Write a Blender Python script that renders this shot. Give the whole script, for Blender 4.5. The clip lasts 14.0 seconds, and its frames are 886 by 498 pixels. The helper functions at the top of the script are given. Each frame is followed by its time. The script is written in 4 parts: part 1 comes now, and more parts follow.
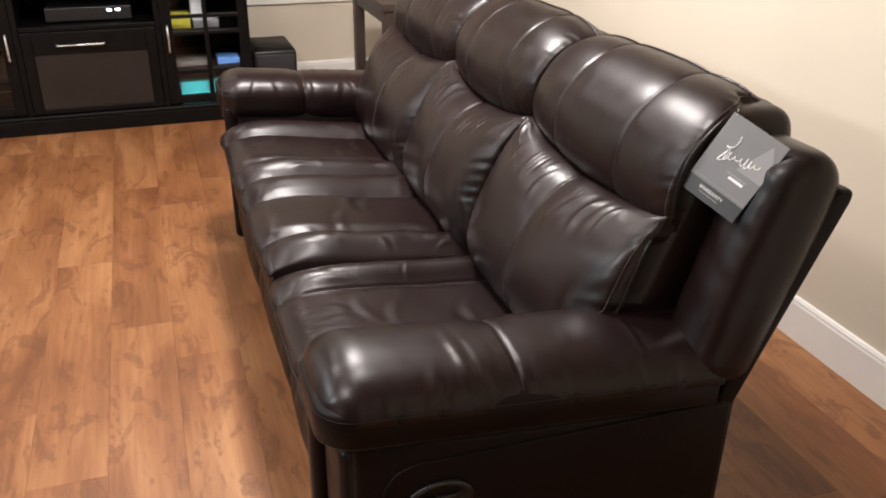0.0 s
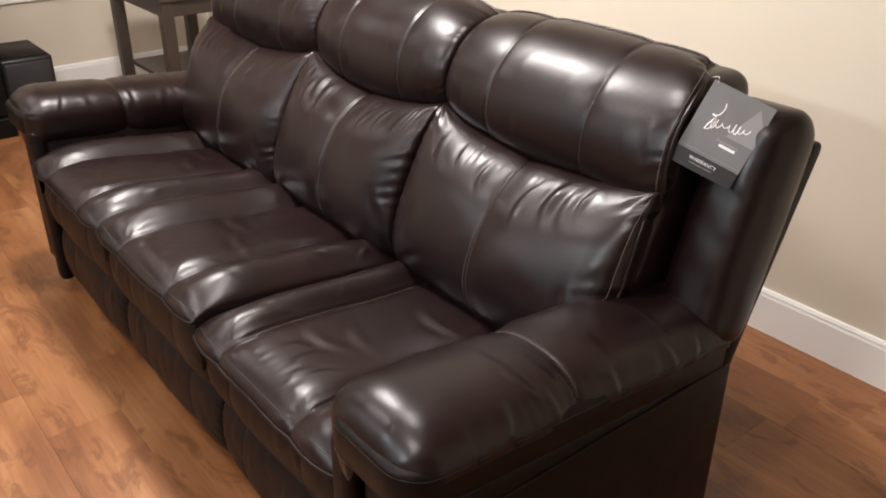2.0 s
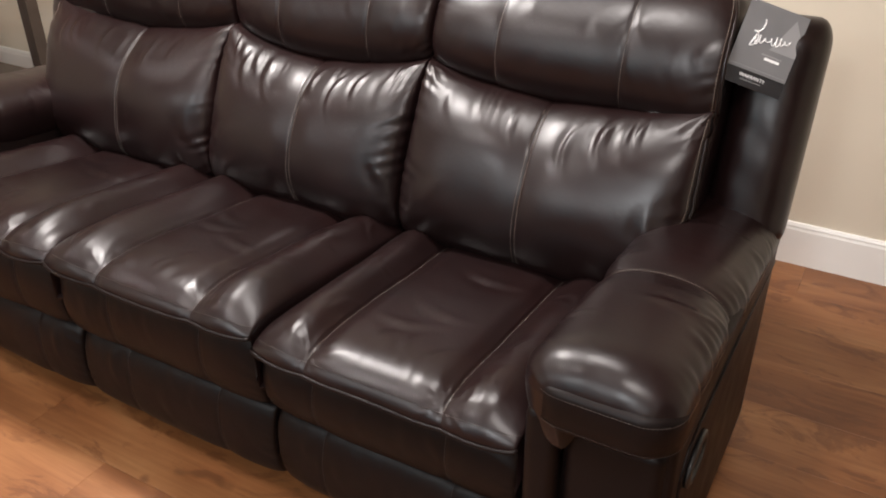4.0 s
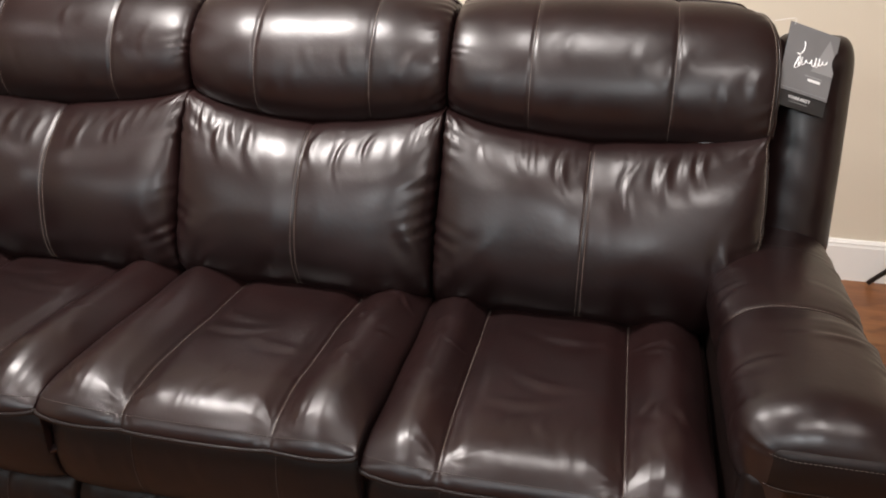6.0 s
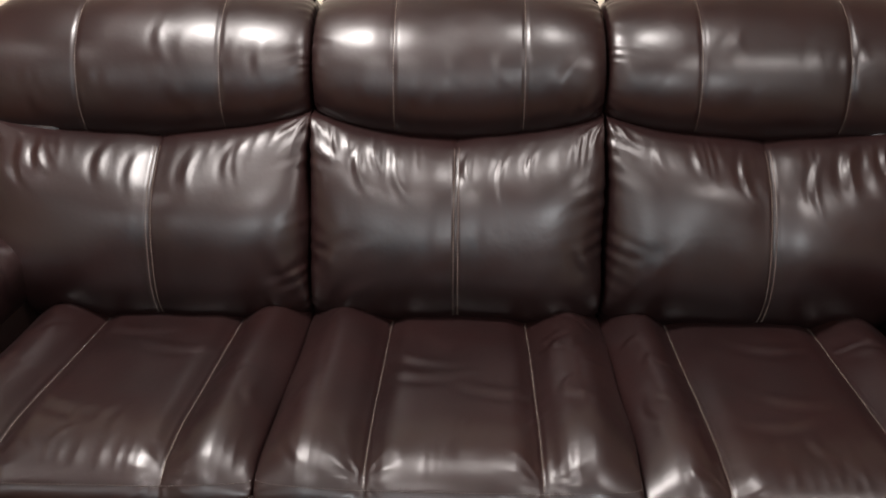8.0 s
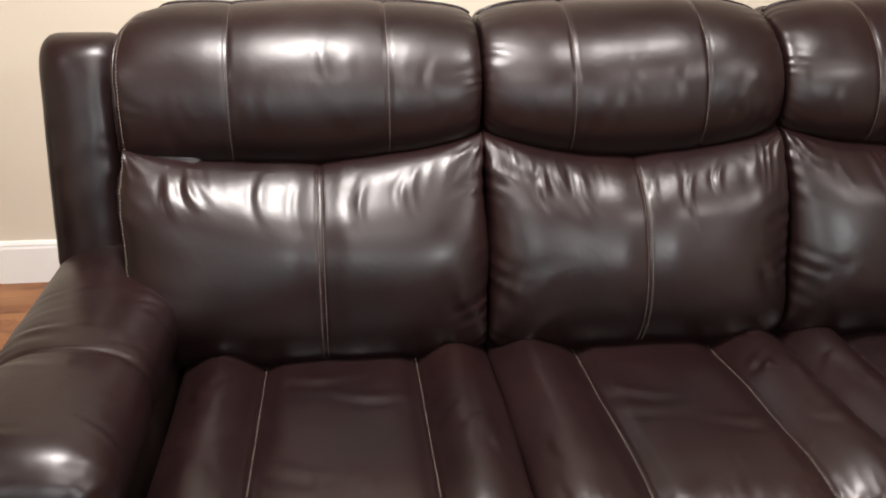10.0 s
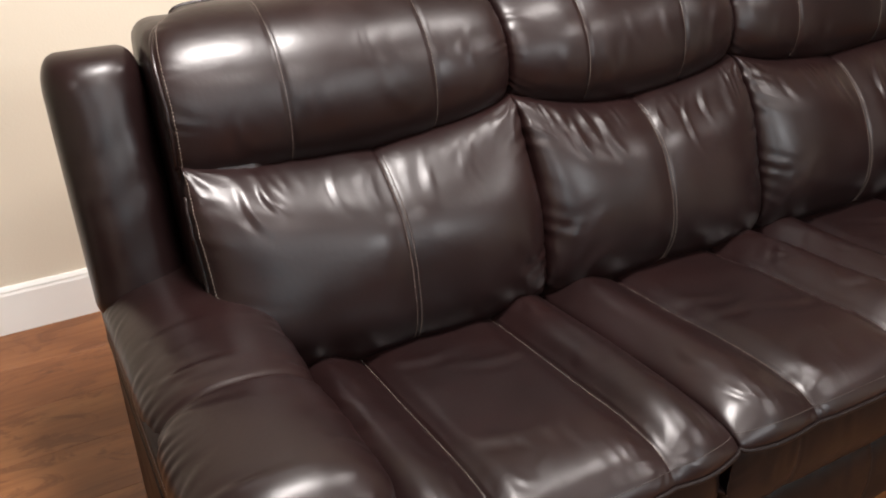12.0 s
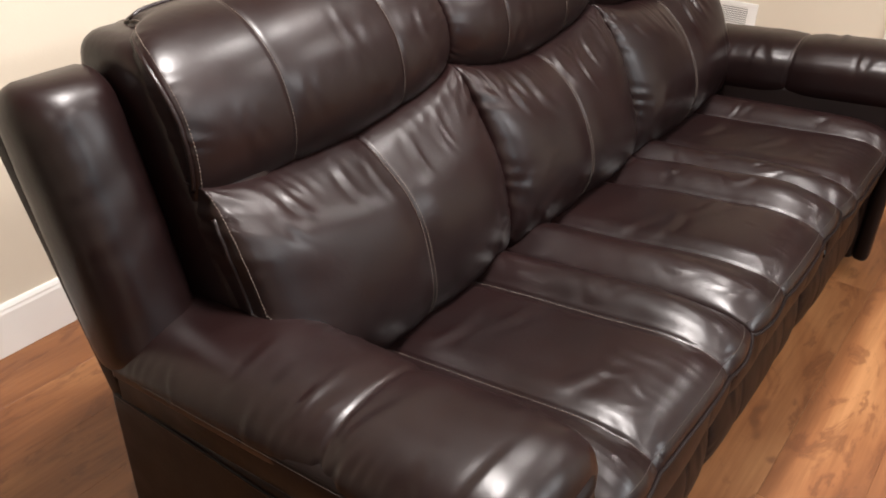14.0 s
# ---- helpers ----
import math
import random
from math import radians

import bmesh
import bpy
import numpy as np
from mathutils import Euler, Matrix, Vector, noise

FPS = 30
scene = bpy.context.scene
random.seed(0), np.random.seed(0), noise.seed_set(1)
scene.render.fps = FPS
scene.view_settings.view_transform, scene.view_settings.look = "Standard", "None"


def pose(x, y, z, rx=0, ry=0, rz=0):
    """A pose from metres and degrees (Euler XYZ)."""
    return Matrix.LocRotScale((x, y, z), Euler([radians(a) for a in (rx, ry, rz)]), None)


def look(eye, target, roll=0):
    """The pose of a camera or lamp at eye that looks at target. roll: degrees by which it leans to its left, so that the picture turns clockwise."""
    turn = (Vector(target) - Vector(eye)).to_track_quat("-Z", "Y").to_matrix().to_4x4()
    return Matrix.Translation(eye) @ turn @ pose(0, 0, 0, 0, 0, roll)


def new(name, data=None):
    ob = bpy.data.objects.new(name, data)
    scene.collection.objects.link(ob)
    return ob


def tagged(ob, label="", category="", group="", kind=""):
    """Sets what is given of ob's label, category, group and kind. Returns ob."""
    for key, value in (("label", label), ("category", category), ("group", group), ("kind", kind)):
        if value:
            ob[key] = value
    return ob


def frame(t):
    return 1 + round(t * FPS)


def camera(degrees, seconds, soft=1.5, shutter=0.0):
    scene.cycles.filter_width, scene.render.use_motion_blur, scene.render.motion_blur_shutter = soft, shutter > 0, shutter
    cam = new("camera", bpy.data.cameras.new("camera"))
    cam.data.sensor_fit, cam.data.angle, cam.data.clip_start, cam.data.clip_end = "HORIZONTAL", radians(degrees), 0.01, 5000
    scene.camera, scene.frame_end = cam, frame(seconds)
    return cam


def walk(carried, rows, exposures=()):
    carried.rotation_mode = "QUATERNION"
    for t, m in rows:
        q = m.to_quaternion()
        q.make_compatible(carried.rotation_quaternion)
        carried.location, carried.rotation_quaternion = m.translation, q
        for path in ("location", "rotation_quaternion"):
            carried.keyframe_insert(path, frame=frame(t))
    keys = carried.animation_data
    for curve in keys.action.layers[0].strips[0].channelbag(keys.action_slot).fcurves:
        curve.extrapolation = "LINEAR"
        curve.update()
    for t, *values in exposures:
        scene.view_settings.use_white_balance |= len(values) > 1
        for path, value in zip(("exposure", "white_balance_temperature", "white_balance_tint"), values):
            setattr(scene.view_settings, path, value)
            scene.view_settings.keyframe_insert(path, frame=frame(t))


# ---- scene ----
cam = camera(55.1, 14.0, soft=1.9)
PATH = [
    (0, (2.125, -0.88, 1.432), (0.43, -0.291, 0.55), 0.8),
    (0.5, (2.074, -1.013, 1.434), (0.458, -0.25, 0.537), 0.4),
    (1, (1.998, -1.098, 1.429), (0.451, -0.228, 0.506), 0.4),
    (1.5, (1.871, -1.128, 1.413), (0.401, -0.148, 0.477), 0.1),
    (2, (1.759, -1.216, 1.421), (0.386, -0.096, 0.494), 0.5),
    (2.5, (1.636, -1.377, 1.422), (0.404, -0.12, 0.472), 0.5),
    (2.7, (1.587, -1.429, 1.419), (0.403, -0.137, 0.454), 0.6),
    (4.8, (0.996, -1.611, 1.388), (0.317, -0.013, 0.395), -0.9),
    (5, (0.943, -1.611, 1.393), (0.303, 0.009, 0.411), -0.8),
    (5.5, (0.802, -1.605, 1.386), (0.27, 0.071, 0.434), -0.4),
    (6, (0.625, -1.638, 1.381), (0.256, 0.083, 0.431), -0.1),
    (6.5, (0.477, -1.668, 1.388), (0.185, 0.058, 0.421), 0.2),
    (7, (0.338, -1.631, 1.377), (0.063, 0.098, 0.411), 0.8),
    (7.5, (0.205, -1.586, 1.372), (-0.006, 0.156, 0.413), 0.7),
    (8, (0.025, -1.571, 1.369), (-0.036, 0.182, 0.407), -0.2),
    (8.5, (-0.141, -1.565, 1.373), (-0.112, 0.178, 0.391), 0.4),
    (9, (-0.237, -1.493, 1.39), (-0.233, 0.239, 0.391), 0.1),
    (9.2, (-0.299, -1.493, 1.352), (-0.269, 0.267, 0.403), 0.4),
    (11.3, (-0.903, -1.329, 1.367), (-0.302, 0.309, 0.39), 0.4),
    (11.5, (-0.972, -1.341, 1.339), (-0.305, 0.292, 0.397), -0.1),
    (12, (-1.132, -1.306, 1.361), (-0.305, 0.218, 0.364), 0.1),
    (12.5, (-1.239, -1.199, 1.381), (-0.276, 0.223, 0.356), 0.4),
    (13, (-1.313, -1.092, 1.364), (-0.17, 0.197, 0.348), 1.4),
    (13.5, (-1.451, -1.015, 1.382), (-0.155, 0.108, 0.352), 2.1),
    (14, (-1.576, -0.947, 1.374), (-0.204, 0.059, 0.323), 1.0),
]
walk(cam, [(t, look(eye, target, roll)) for t, eye, target, roll in PATH], exposures=[(0, -0.12), (2.5, -0.12), (5, -0.06), (8.5, -0.01), (11.4, -0.11), (14, 0.0)])

# ---- world and lights ----
world = bpy.data.worlds.new("world")
scene.world = world
world.use_nodes = True
world.node_tree.nodes["Background"].inputs[0].default_value = (0.9, 0.85, 0.75, 1)
world.node_tree.nodes["Background"].inputs[1].default_value = 0.05

ROOM_X0, ROOM_X1, ROOM_Y0, ROOM_Y1, ROOM_Z = -3.12, 2.50, -5.3, 0.94, 2.44
# Unseen, placed from leather highlights; (-2.1, -1.3) is an added west-end fill.
LAMPS = [(-0.62, -0.36, 1.78, 0.36), (0.42, -0.40, 0.50, 0.26), (-0.45, -1.6, 0.42, 0.26), (1.25, -1.5, 0.55, 0.26), (-2.1, -1.3, 0.22, 0.26), (-2.2, -3.6, 0.7, 0.26), (-0.6, -3.6, 1.15, 0.30), (1.0, -3.6, 1.9, 0.36)]
LAMP_WATTS = 46.0
WARM = (1.0, 0.93, 0.90)
COOL = (0.93, 0.97, 1.0)


# ---- mesh helpers ----
def part(name, bm, material, parent=None, label="", smooth=True):
    me = bpy.data.meshes.new(name)
    bm.to_mesh(me)
    bm.free()
    return mesh_part(name, me, material, parent, label, smooth)


def mesh_part(name, me, material, parent=None, label="", smooth=True):
    me.materials.clear()
    me.materials.append(material)
    me.polygons.foreach_set("use_smooth", [smooth] * len(me.polygons))
    ob = new(name, me)
    if parent is not None:
        ob.parent = parent
        ob.matrix_parent_inverse = Matrix.Translation(-parent.location)
    if label:
        ob["label"] = label
    if name == "stitching":
        ob["kind"] = "stuff"
    return ob


def thing(name, place, label, category, group="", kind=""):
    ob = new(name)
    ob.location = place
    ob.empty_display_size = 0.05
    return tagged(ob, label, category, group, kind)


def box_bm(x0, x1, y0, y1, z0, z1, bevel=0.0, segments=2, bm=None):
    bm = bm or bmesh.new()
    made = bmesh.ops.create_cube(bm, size=1.0)["verts"]
    for v in made:
        v.co = ((x0 + x1) / 2 + v.co.x * (x1 - x0), (y0 + y1) / 2 + v.co.y * (y1 - y0), (z0 + z1) / 2 + v.co.z * (z1 - z0))
    if bevel:
        edges = list({e for v in made for e in v.link_edges})
        bmesh.ops.bevel(bm, geom=edges, offset=bevel, segments=segments, profile=0.5, affect="EDGES")
    return bm


def box_part(name, b, material, parent=None, label="", bevel=0.003, smooth=False):
    return part(name, box_bm(*b, bevel=bevel), material, parent, label, smooth)


def spline(points, n):
    """n points along a smooth curve through the given ones, evenly in their chord length."""
    p = np.array(points, float)
    p = np.vstack([2 * p[0] - p[1], p, 2 * p[-1] - p[-2]])
    out = []
    for i in range(1, len(p) - 2):
        t = np.linspace(0, 1, 24, endpoint=False)[:, None]
        a, b, c, d = p[i - 1], p[i], p[i + 1], p[i + 2]
        out.append(0.5 * (2 * b + (c - a) * t + (2 * a - 5 * b + 4 * c - d) * t ** 2 + (3 * b - a - 3 * c + d) * t ** 3))
    out = np.vstack(out + [p[-2][None]])
    far = np.r_[0, np.cumsum(np.linalg.norm(np.diff(out, axis=0), axis=1))]
    want = np.linspace(0, far[-1], n)
    return np.stack([np.interp(want, far, out[:, k]) for k in range(out.shape[1])], 1)


def normals(g):
    du, dv = np.gradient(g, axis=0), np.gradient(g, axis=1)
    n = np.cross(du, dv)
    return n / np.maximum(np.linalg.norm(n, axis=2, keepdims=True), 1e-9)


def waves(rng, a, b, scale, amount):
    """Soft uneven swelling: a few broad sine waves of random direction."""
    out = np.zeros_like(a)
    for _ in range(7):
        th, ph, k = rng.uniform(0, 6.28), rng.uniform(0, 6.28), rng.uniform(0.6, 1.6) * 6.28 / scale
        out += np.sin(k * (a * np.cos(th) + b * np.sin(th)) + ph)
    return out * amount / 4


def crease(a, b, a0, b0, angle, length, width, amount):
    """A fold of leather: a ridge with a dip beside it, along a line."""
    c, s = np.cos(angle), np.sin(angle)
    along, across = (a - a0) * c + (b - b0) * s, -(a - a0) * s + (b - b0) * c
    across = across + 0.6 * along ** 2 / max(length, 1e-3) * 0.5
    e = np.exp(-((along / length) ** 2) * 2)
    return amount * e * (np.exp(-((across / width) ** 2)) - 0.8 * np.exp(-(((across - 1.7 * width) / width) ** 2)))


def gathers(rng, a, b, b0, reach, spacing, amount, lean=0.5):
    """Fine pleats that run from a sewn edge at b0, uneven in spacing and depth."""
    width = a.max()
    warp = sum(rng.uniform(0.2, 0.9) * np.sin(rng.uniform(8, 50) * a / width + rng.uniform(0, 6.28)) for _ in range(4))
    depth = 0.55 + sum(rng.uniform(0.1, 0.4) * np.sin(rng.uniform(5, 30) * a / width + rng.uniform(0, 6.28)) for _ in range(4))
    fan = lean * (a / width - 0.5) * (b - b0)
    env = np.exp(-(((b - b0) / (reach * np.clip(0.7 + 0.5 * depth, 0.4, 1.6))) ** 2))
    ridge = np.sin(6.2832 * (a + fan) / spacing + 3.4 * warp)
    return amount * np.clip(depth, 0.05, 1.4) * env * (ridge + 0.35 * ridge ** 2)


def edge_pleats(rng, a, b, spacing, amount, reach=0.035):
    """Short pleats that run in from both side seams, uneven in spacing and depth."""
    out = 0.0
    for off in (a, a.max() - a):
        warp = sum(rng.uniform(0.3, 0.9) * np.sin(rng.uniform(12, 70) * b + rng.uniform(0, 6.28)) for _ in range(3))
        depth = np.clip(0.5 + 0.4 * np.sin(rng.uniform(15, 40) * b + rng.uniform(0, 6.28)) + 0.3 * np.sin(rng.uniform(40, 80) * b), 0.05, 1.2)
        ridge = np.sin(6.2832 * (b + 0.35 * off) / spacing + 1.6 * warp)
        out = out + amount * depth * np.exp(-(off / (reach * (0.6 + 0.7 * depth))) ** 2) * ridge
    return out


def tip_fan(rng, a, b, a0, b0, count, amount, reach=0.065):
    """Pleats that fan out from a drawn-up corner, longest near it."""
    r, th = np.hypot(a - a0, b - b0), np.arctan2(b - b0, a - a0)
    th = th + 0.05 * np.sin(r * 90 + rng.uniform(0, 6.28))
    env = np.exp(-((r / reach) ** 2)) * np.clip(r / 0.03, 0, 1)
    vary = 0.6 + 0.3 * np.sin(3.1 * th + rng.uniform(0, 6.28)) + 0.2 * np.sin(7.3 * th + rng.uniform(0, 6.28))
    ridge = np.sin(count * th + 1.2 * np.sin(2.2 * th + rng.uniform(0, 6.28)))
    return amount * vary * env * (ridge + 0.4 * ridge ** 2)


class Pad:
    """A padded leather form: a grid of places u across, w along its profile."""

    def __init__(self, g):
        self.g = g
        self.n = normals(g)

    def at(self, u, w, lift=0.0):
        i, j = u * (self.g.shape[0] - 1), w * (self.g.shape[1] - 1)
        i0, j0 = min(int(i), self.g.shape[0] - 2), min(int(j), self.g.shape[1] - 2)
        fi, fj = i - i0, j - j0
        mix = lambda m: (m[i0, j0] * (1 - fi) + m[i0 + 1, j0] * fi) * (1 - fj) + (m[i0, j0 + 1] * (1 - fi) + m[i0 + 1, j0 + 1] * fi) * fj
        return mix(self.g) + lift * mix(self.n)

    def mesh(self, name):
        nu, nv = self.g.shape[:2]
        verts = self.g.reshape(-1, 3).tolist()
        quads = [(i * nv + j, (i + 1) * nv + j, (i + 1) * nv + j + 1, i * nv + j + 1) for i in range(nu - 1) for j in range(nv - 1)]
        ring = [i * nv for i in range(nu)] + [(nu - 1) * nv + j for j in range(1, nv)] + [i * nv + nv - 1 for i in range(nu - 2, -1, -1)] + [j for j in range(nv - 2, 0, -1)]
        verts.append(np.mean([verts[k] for k in ring], axis=0).tolist())
        hub = len(verts) - 1
        quads += [(ring[k], hub, ring[(k + 1) % len(ring)])[::-1] for k in range(len(ring))]
        me = bpy.data.meshes.new(name)
        me.from_pydata(verts, [], quads)
        me.update()
        return me


def u_steps(n):
    t = np.linspace(0, 1, n)
    return 0.55 * t + 0.45 * (0.5 - 0.5 * np.cos(np.pi * t))


def pad(x0, x1, centre, edge, nu=150, nv=100, power=3.2, shape=None, press=None, flip=False, outer=0, skirt=(0.0, 0.0), full=0.03, corner=0.0):
    """A pad between x0 and x1: its (y, z) profile runs from the edge one to the centre one across it.
    shape(u, w) adds (y, z); press(a, b, u, w) moves it along its normal, a and b being metres across and along."""
    u, w = u_steps(nu), np.linspace(0, 1, nv)
    c, e = spline(centre, nv), spline(edge, nv)
    f = np.maximum(1 - np.abs(2 * u - 1) ** power, 0) ** (1 / power)
    ee = np.repeat(e[None], nu, 0)
    if outer:
        k = np.clip((u - 0.5) * 2 * outer, 0, 1)
        k = (k * k * (3 - 2 * k))[:, None, None] * full
        ee = ee * (1 - k) + c[None] * k
        sharp = np.maximum(1 - np.abs(2 * u - 1) ** 3.6, 0) ** (1 / 2.6)
        f = np.where((u - 0.5) * outer > 0, sharp, f)
    yz = ee * (1 - f[:, None, None]) + c[None] * f[:, None, None]
    g = np.zeros((nu, nv, 3))
    g[..., 0] = (x0 + (x1 - x0) * u)[:, None]
    g[..., 1:] = yz
    uu, ww = np.meshgrid(u, w, indexing="ij")
    if outer and corner:
        g[..., 0] -= outer * corner * (1 - np.sqrt(1 - np.clip((ww - 0.46) / 0.30, 0, 1) ** 2)) * np.clip((uu - 0.5) * 2 * outer, 0, 1) ** 4
    if shape is not None:
        dy, dz = shape(uu, ww)
        g[..., 1] += dy
        g[..., 2] += dz
    length = np.linalg.norm(np.diff(c, axis=0), axis=1).sum()
    if press is not None:
        n = normals(g)
        if flip:
            n = -n
        g = g + n * press(uu * (x1 - x0), ww * length, uu, ww)[..., None]
    back = np.array((0.0, *skirt))
    ends = []
    for row in (g[:1], g[-1:]):
        far = row + back
        if skirt[0]:
            far[..., 1] = np.maximum(row[..., 1], np.minimum(far[..., 1], 0.07 + 0.30 * (row[..., 2] - 0.62)))
        ends.append((far, row * 0.95 + far * 0.05))
    g = np.concatenate([*ends[0], g, *ends[1][::-1]])
    u = np.r_[-0.0002, -0.0001, u, 1.0001, 1.0002]
    p = Pad(g)
    p.u, p.length, p.width = u, length, x1 - x0
    if flip:
        p.n = -p.n
    return p


def tube_bm(points, r, sides=8, bm=None, closed=False):
    """A round cord along a line of places."""
    bm = bm or bmesh.new()
    p = np.array(points, float)
    n = len(p)
    rings = []
    up = np.array((0.31, 0.2, 0.93))
    for i in range(n):
        t = p[(i + 1) % n if closed else min(i + 1, n - 1)] - p[i - 1 if closed or i else 0]
        t = t / max(np.linalg.norm(t), 1e-9)
        s = np.cross(t, up)
        if np.linalg.norm(s) < 0.05:
            s = np.cross(t, (1, 0, 0))
        s /= np.linalg.norm(s)
        q = np.cross(s, t)
        rr = r[i] if hasattr(r, "__len__") else r
        rings.append([bm.verts.new(p[i] + rr * (math.cos(k * 6.2832 / sides) * s + math.sin(k * 6.2832 / sides) * q)) for k in range(sides)])
    for i in range(n if closed else n - 1):
        a, b = rings[i], rings[(i + 1) % n]
        for k in range(sides):
            bm.faces.new((a[k], a[(k + 1) % sides], b[(k + 1) % sides], b[k]))
    if not closed:
        bm.faces.new(rings[0][::-1])
        bm.faces.new(rings[-1])
    return bm


def resample(points, step):
    p = np.array(points, float)
    far = np.r_[0, np.cumsum(np.linalg.norm(np.diff(p, axis=0), axis=1))]
    n = max(int(far[-1] / step), 2)
    want = np.linspace(0, far[-1], n)
    return np.stack([np.interp(want, far, p[:, k]) for k in range(3)], 1)


def stitch_mesh(name, lines, step=0.0062, thick=0.0007, fill=0.74):
    """Sewn thread: short dashes along each line of places."""
    verts, faces = [], []
    for line in lines:
        p = resample(line, step)
        for a, b in zip(p[:-1], p[1:]):
            t = b - a
            m = (a + b) / 2
            h = t * fill / 2
            t = t / max(np.linalg.norm(t), 1e-9)
            s = np.cross(t, (0.3, -0.6, 0.7))
            s = s / max(np.linalg.norm(s), 1e-9) * thick
            q = np.cross(s, t)
            k = len(verts)
            for e in (-1, 1):
                verts += [(m + e * h * 0.8 + s).tolist(), (m + e * h * 0.8 + q).tolist(), (m + e * h * 0.8 - s).tolist(), (m + e * h * 0.8 - q).tolist()]
            verts += [(m - h).tolist(), (m + h).tolist()]
            for j in range(4):
                j2 = (j + 1) % 4
                faces += [(k + j, k + j2, k + 4 + j2, k + 4 + j), (k + 8, k + j2, k + j), (k + 9, k + 4 + j, k + 4 + j2)]
    me = bpy.data.meshes.new(name)
    me.from_pydata(verts, [], faces)
    me.update()
    return me


def loft_bm(rings, cap=True):
    bm = bmesh.new()
    rows = [[bm.verts.new(p) for p in ring] for ring in rings]
    n = len(rows[0])
    for a, b in zip(rows[:-1], rows[1:]):
        for k in range(n):
            bm.faces.new((a[k], a[(k + 1) % n], b[(k + 1) % n], b[k]))
    if cap:
        bm.faces.new(rows[0][::-1])
        bm.faces.new(rows[-1])
    bmesh.ops.recalc_face_normals(bm, faces=bm.faces[:])
    return bm


# ---- materials ----
def material(name):
    m = bpy.data.materials.new(name)
    m.use_nodes = True
    return m, m.node_tree.nodes, m.node_tree.links, m.node_tree.nodes["Principled BSDF"]


def plain(name, colour, rough=0.5, metal=0.0, vary=0.12, scale=8.0, bump=0.0, bump_scale=200.0, coat=0.0):
    m, nodes, links, p = material(name)
    tc = nodes.new("ShaderNodeTexCoord")
    no = nodes.new("ShaderNodeTexNoise")
    no.inputs["Scale"].default_value, no.inputs["Detail"].default_value = scale, 6
    links.new(tc.outputs["Object"], no.inputs["Vector"])
    ramp = nodes.new("ShaderNodeValToRGB")
    ramp.color_ramp.elements[0].position, ramp.color_ramp.elements[1].position = 0.3, 0.7
    ramp.color_ramp.elements[0].color = (*[c * (1 - vary) for c in colour], 1)
    ramp.color_ramp.elements[1].color = (*[min(c * (1 + vary), 1) for c in colour], 1)
    links.new(no.outputs["Fac"], ramp.inputs["Fac"])
    links.new(ramp.outputs["Color"], p.inputs["Base Color"])
    mr = nodes.new("ShaderNodeMapRange")
    mr.inputs["To Min"].default_value, mr.inputs["To Max"].default_value = max(rough - 0.08, 0.02), min(rough + 0.08, 1)
    links.new(no.outputs["Fac"], mr.inputs["Value"])
    links.new(mr.outputs["Result"], p.inputs["Roughness"])
    p.inputs["Metallic"].default_value = metal
    p.inputs["Coat Weight"].default_value = coat
    if bump:
        n2 = nodes.new("ShaderNodeTexNoise")
        n2.inputs["Scale"].default_value, n2.inputs["Detail"].default_value = bump_scale, 4
        links.new(tc.outputs["Object"], n2.inputs["Vector"])
        bp = nodes.new("ShaderNodeBump")
        bp.inputs["Strength"].default_value, bp.inputs["Distance"].default_value = 1.0, bump
        links.new(n2.outputs["Fac"], bp.inputs["Height"])
        links.new(bp.outputs["Normal"], p.inputs["Normal"])
    return m


def leather(name, colour, rough, spec):
    """Dark brown corrected leather: pebbled grain, slack fine wrinkles, uneven gloss, faint red-brown cast in the high spots."""
    m, nodes, links, p = material(name)
    tc = nodes.new("ShaderNodeTexCoord")

    def noise(scale, detail, distort=0.0, stretch=None):
        n = nodes.new("ShaderNodeTexNoise")
        n.inputs["Scale"].default_value, n.inputs["Detail"].default_value, n.inputs["Distortion"].default_value = scale, detail, distort
        src = tc.outputs["Object"]
        if stretch:
            mp = nodes.new("ShaderNodeMapping")
            mp.inputs["Scale"].default_value = stretch
            links.new(src, mp.inputs["Vector"])
            src = mp.outputs[0]
        links.new(src, n.inputs["Vector"])
        return n.outputs["Fac"]

    def bump(height, distance, before=None):
        b = nodes.new("ShaderNodeBump")
        b.inputs["Strength"].default_value, b.inputs["Distance"].default_value = 0.4, distance
        links.new(height, b.inputs["Height"])
        if before:
            links.new(before, b.inputs["Normal"])
        return b.outputs["Normal"]

    ramp = nodes.new("ShaderNodeValToRGB")
    ramp.color_ramp.elements[0].position, ramp.color_ramp.elements[1].position = 0.32, 0.72
    ramp.color_ramp.elements[0].color = (*[c * 0.8 for c in colour], 1)
    ramp.color_ramp.elements[1].color = (colour[0] * 1.3, colour[1] * 1.15, colour[2] * 1.1, 1)
    links.new(noise(5.0, 5), ramp.inputs["Fac"])
    links.new(ramp.outputs["Color"], p.inputs["Base Color"])
    mr = nodes.new("ShaderNodeMapRange")
    mr.inputs["From Min"].default_value, mr.inputs["From Max"].default_value = 0.3, 0.7
    mr.inputs["To Min"].default_value, mr.inputs["To Max"].default_value = rough - 0.035, rough + 0.06
    links.new(noise(17.0, 8), mr.inputs["Value"])
    links.new(mr.outputs["Result"], p.inputs["Roughness"])
    creased = bump(noise(34.0, 2), 0.0004)
    grained = bump(noise(95.0, 1.5), 0.0005, creased)
    links.new(grained, p.inputs["Normal"])
    p.inputs["Specular IOR Level"].default_value = spec
    return m


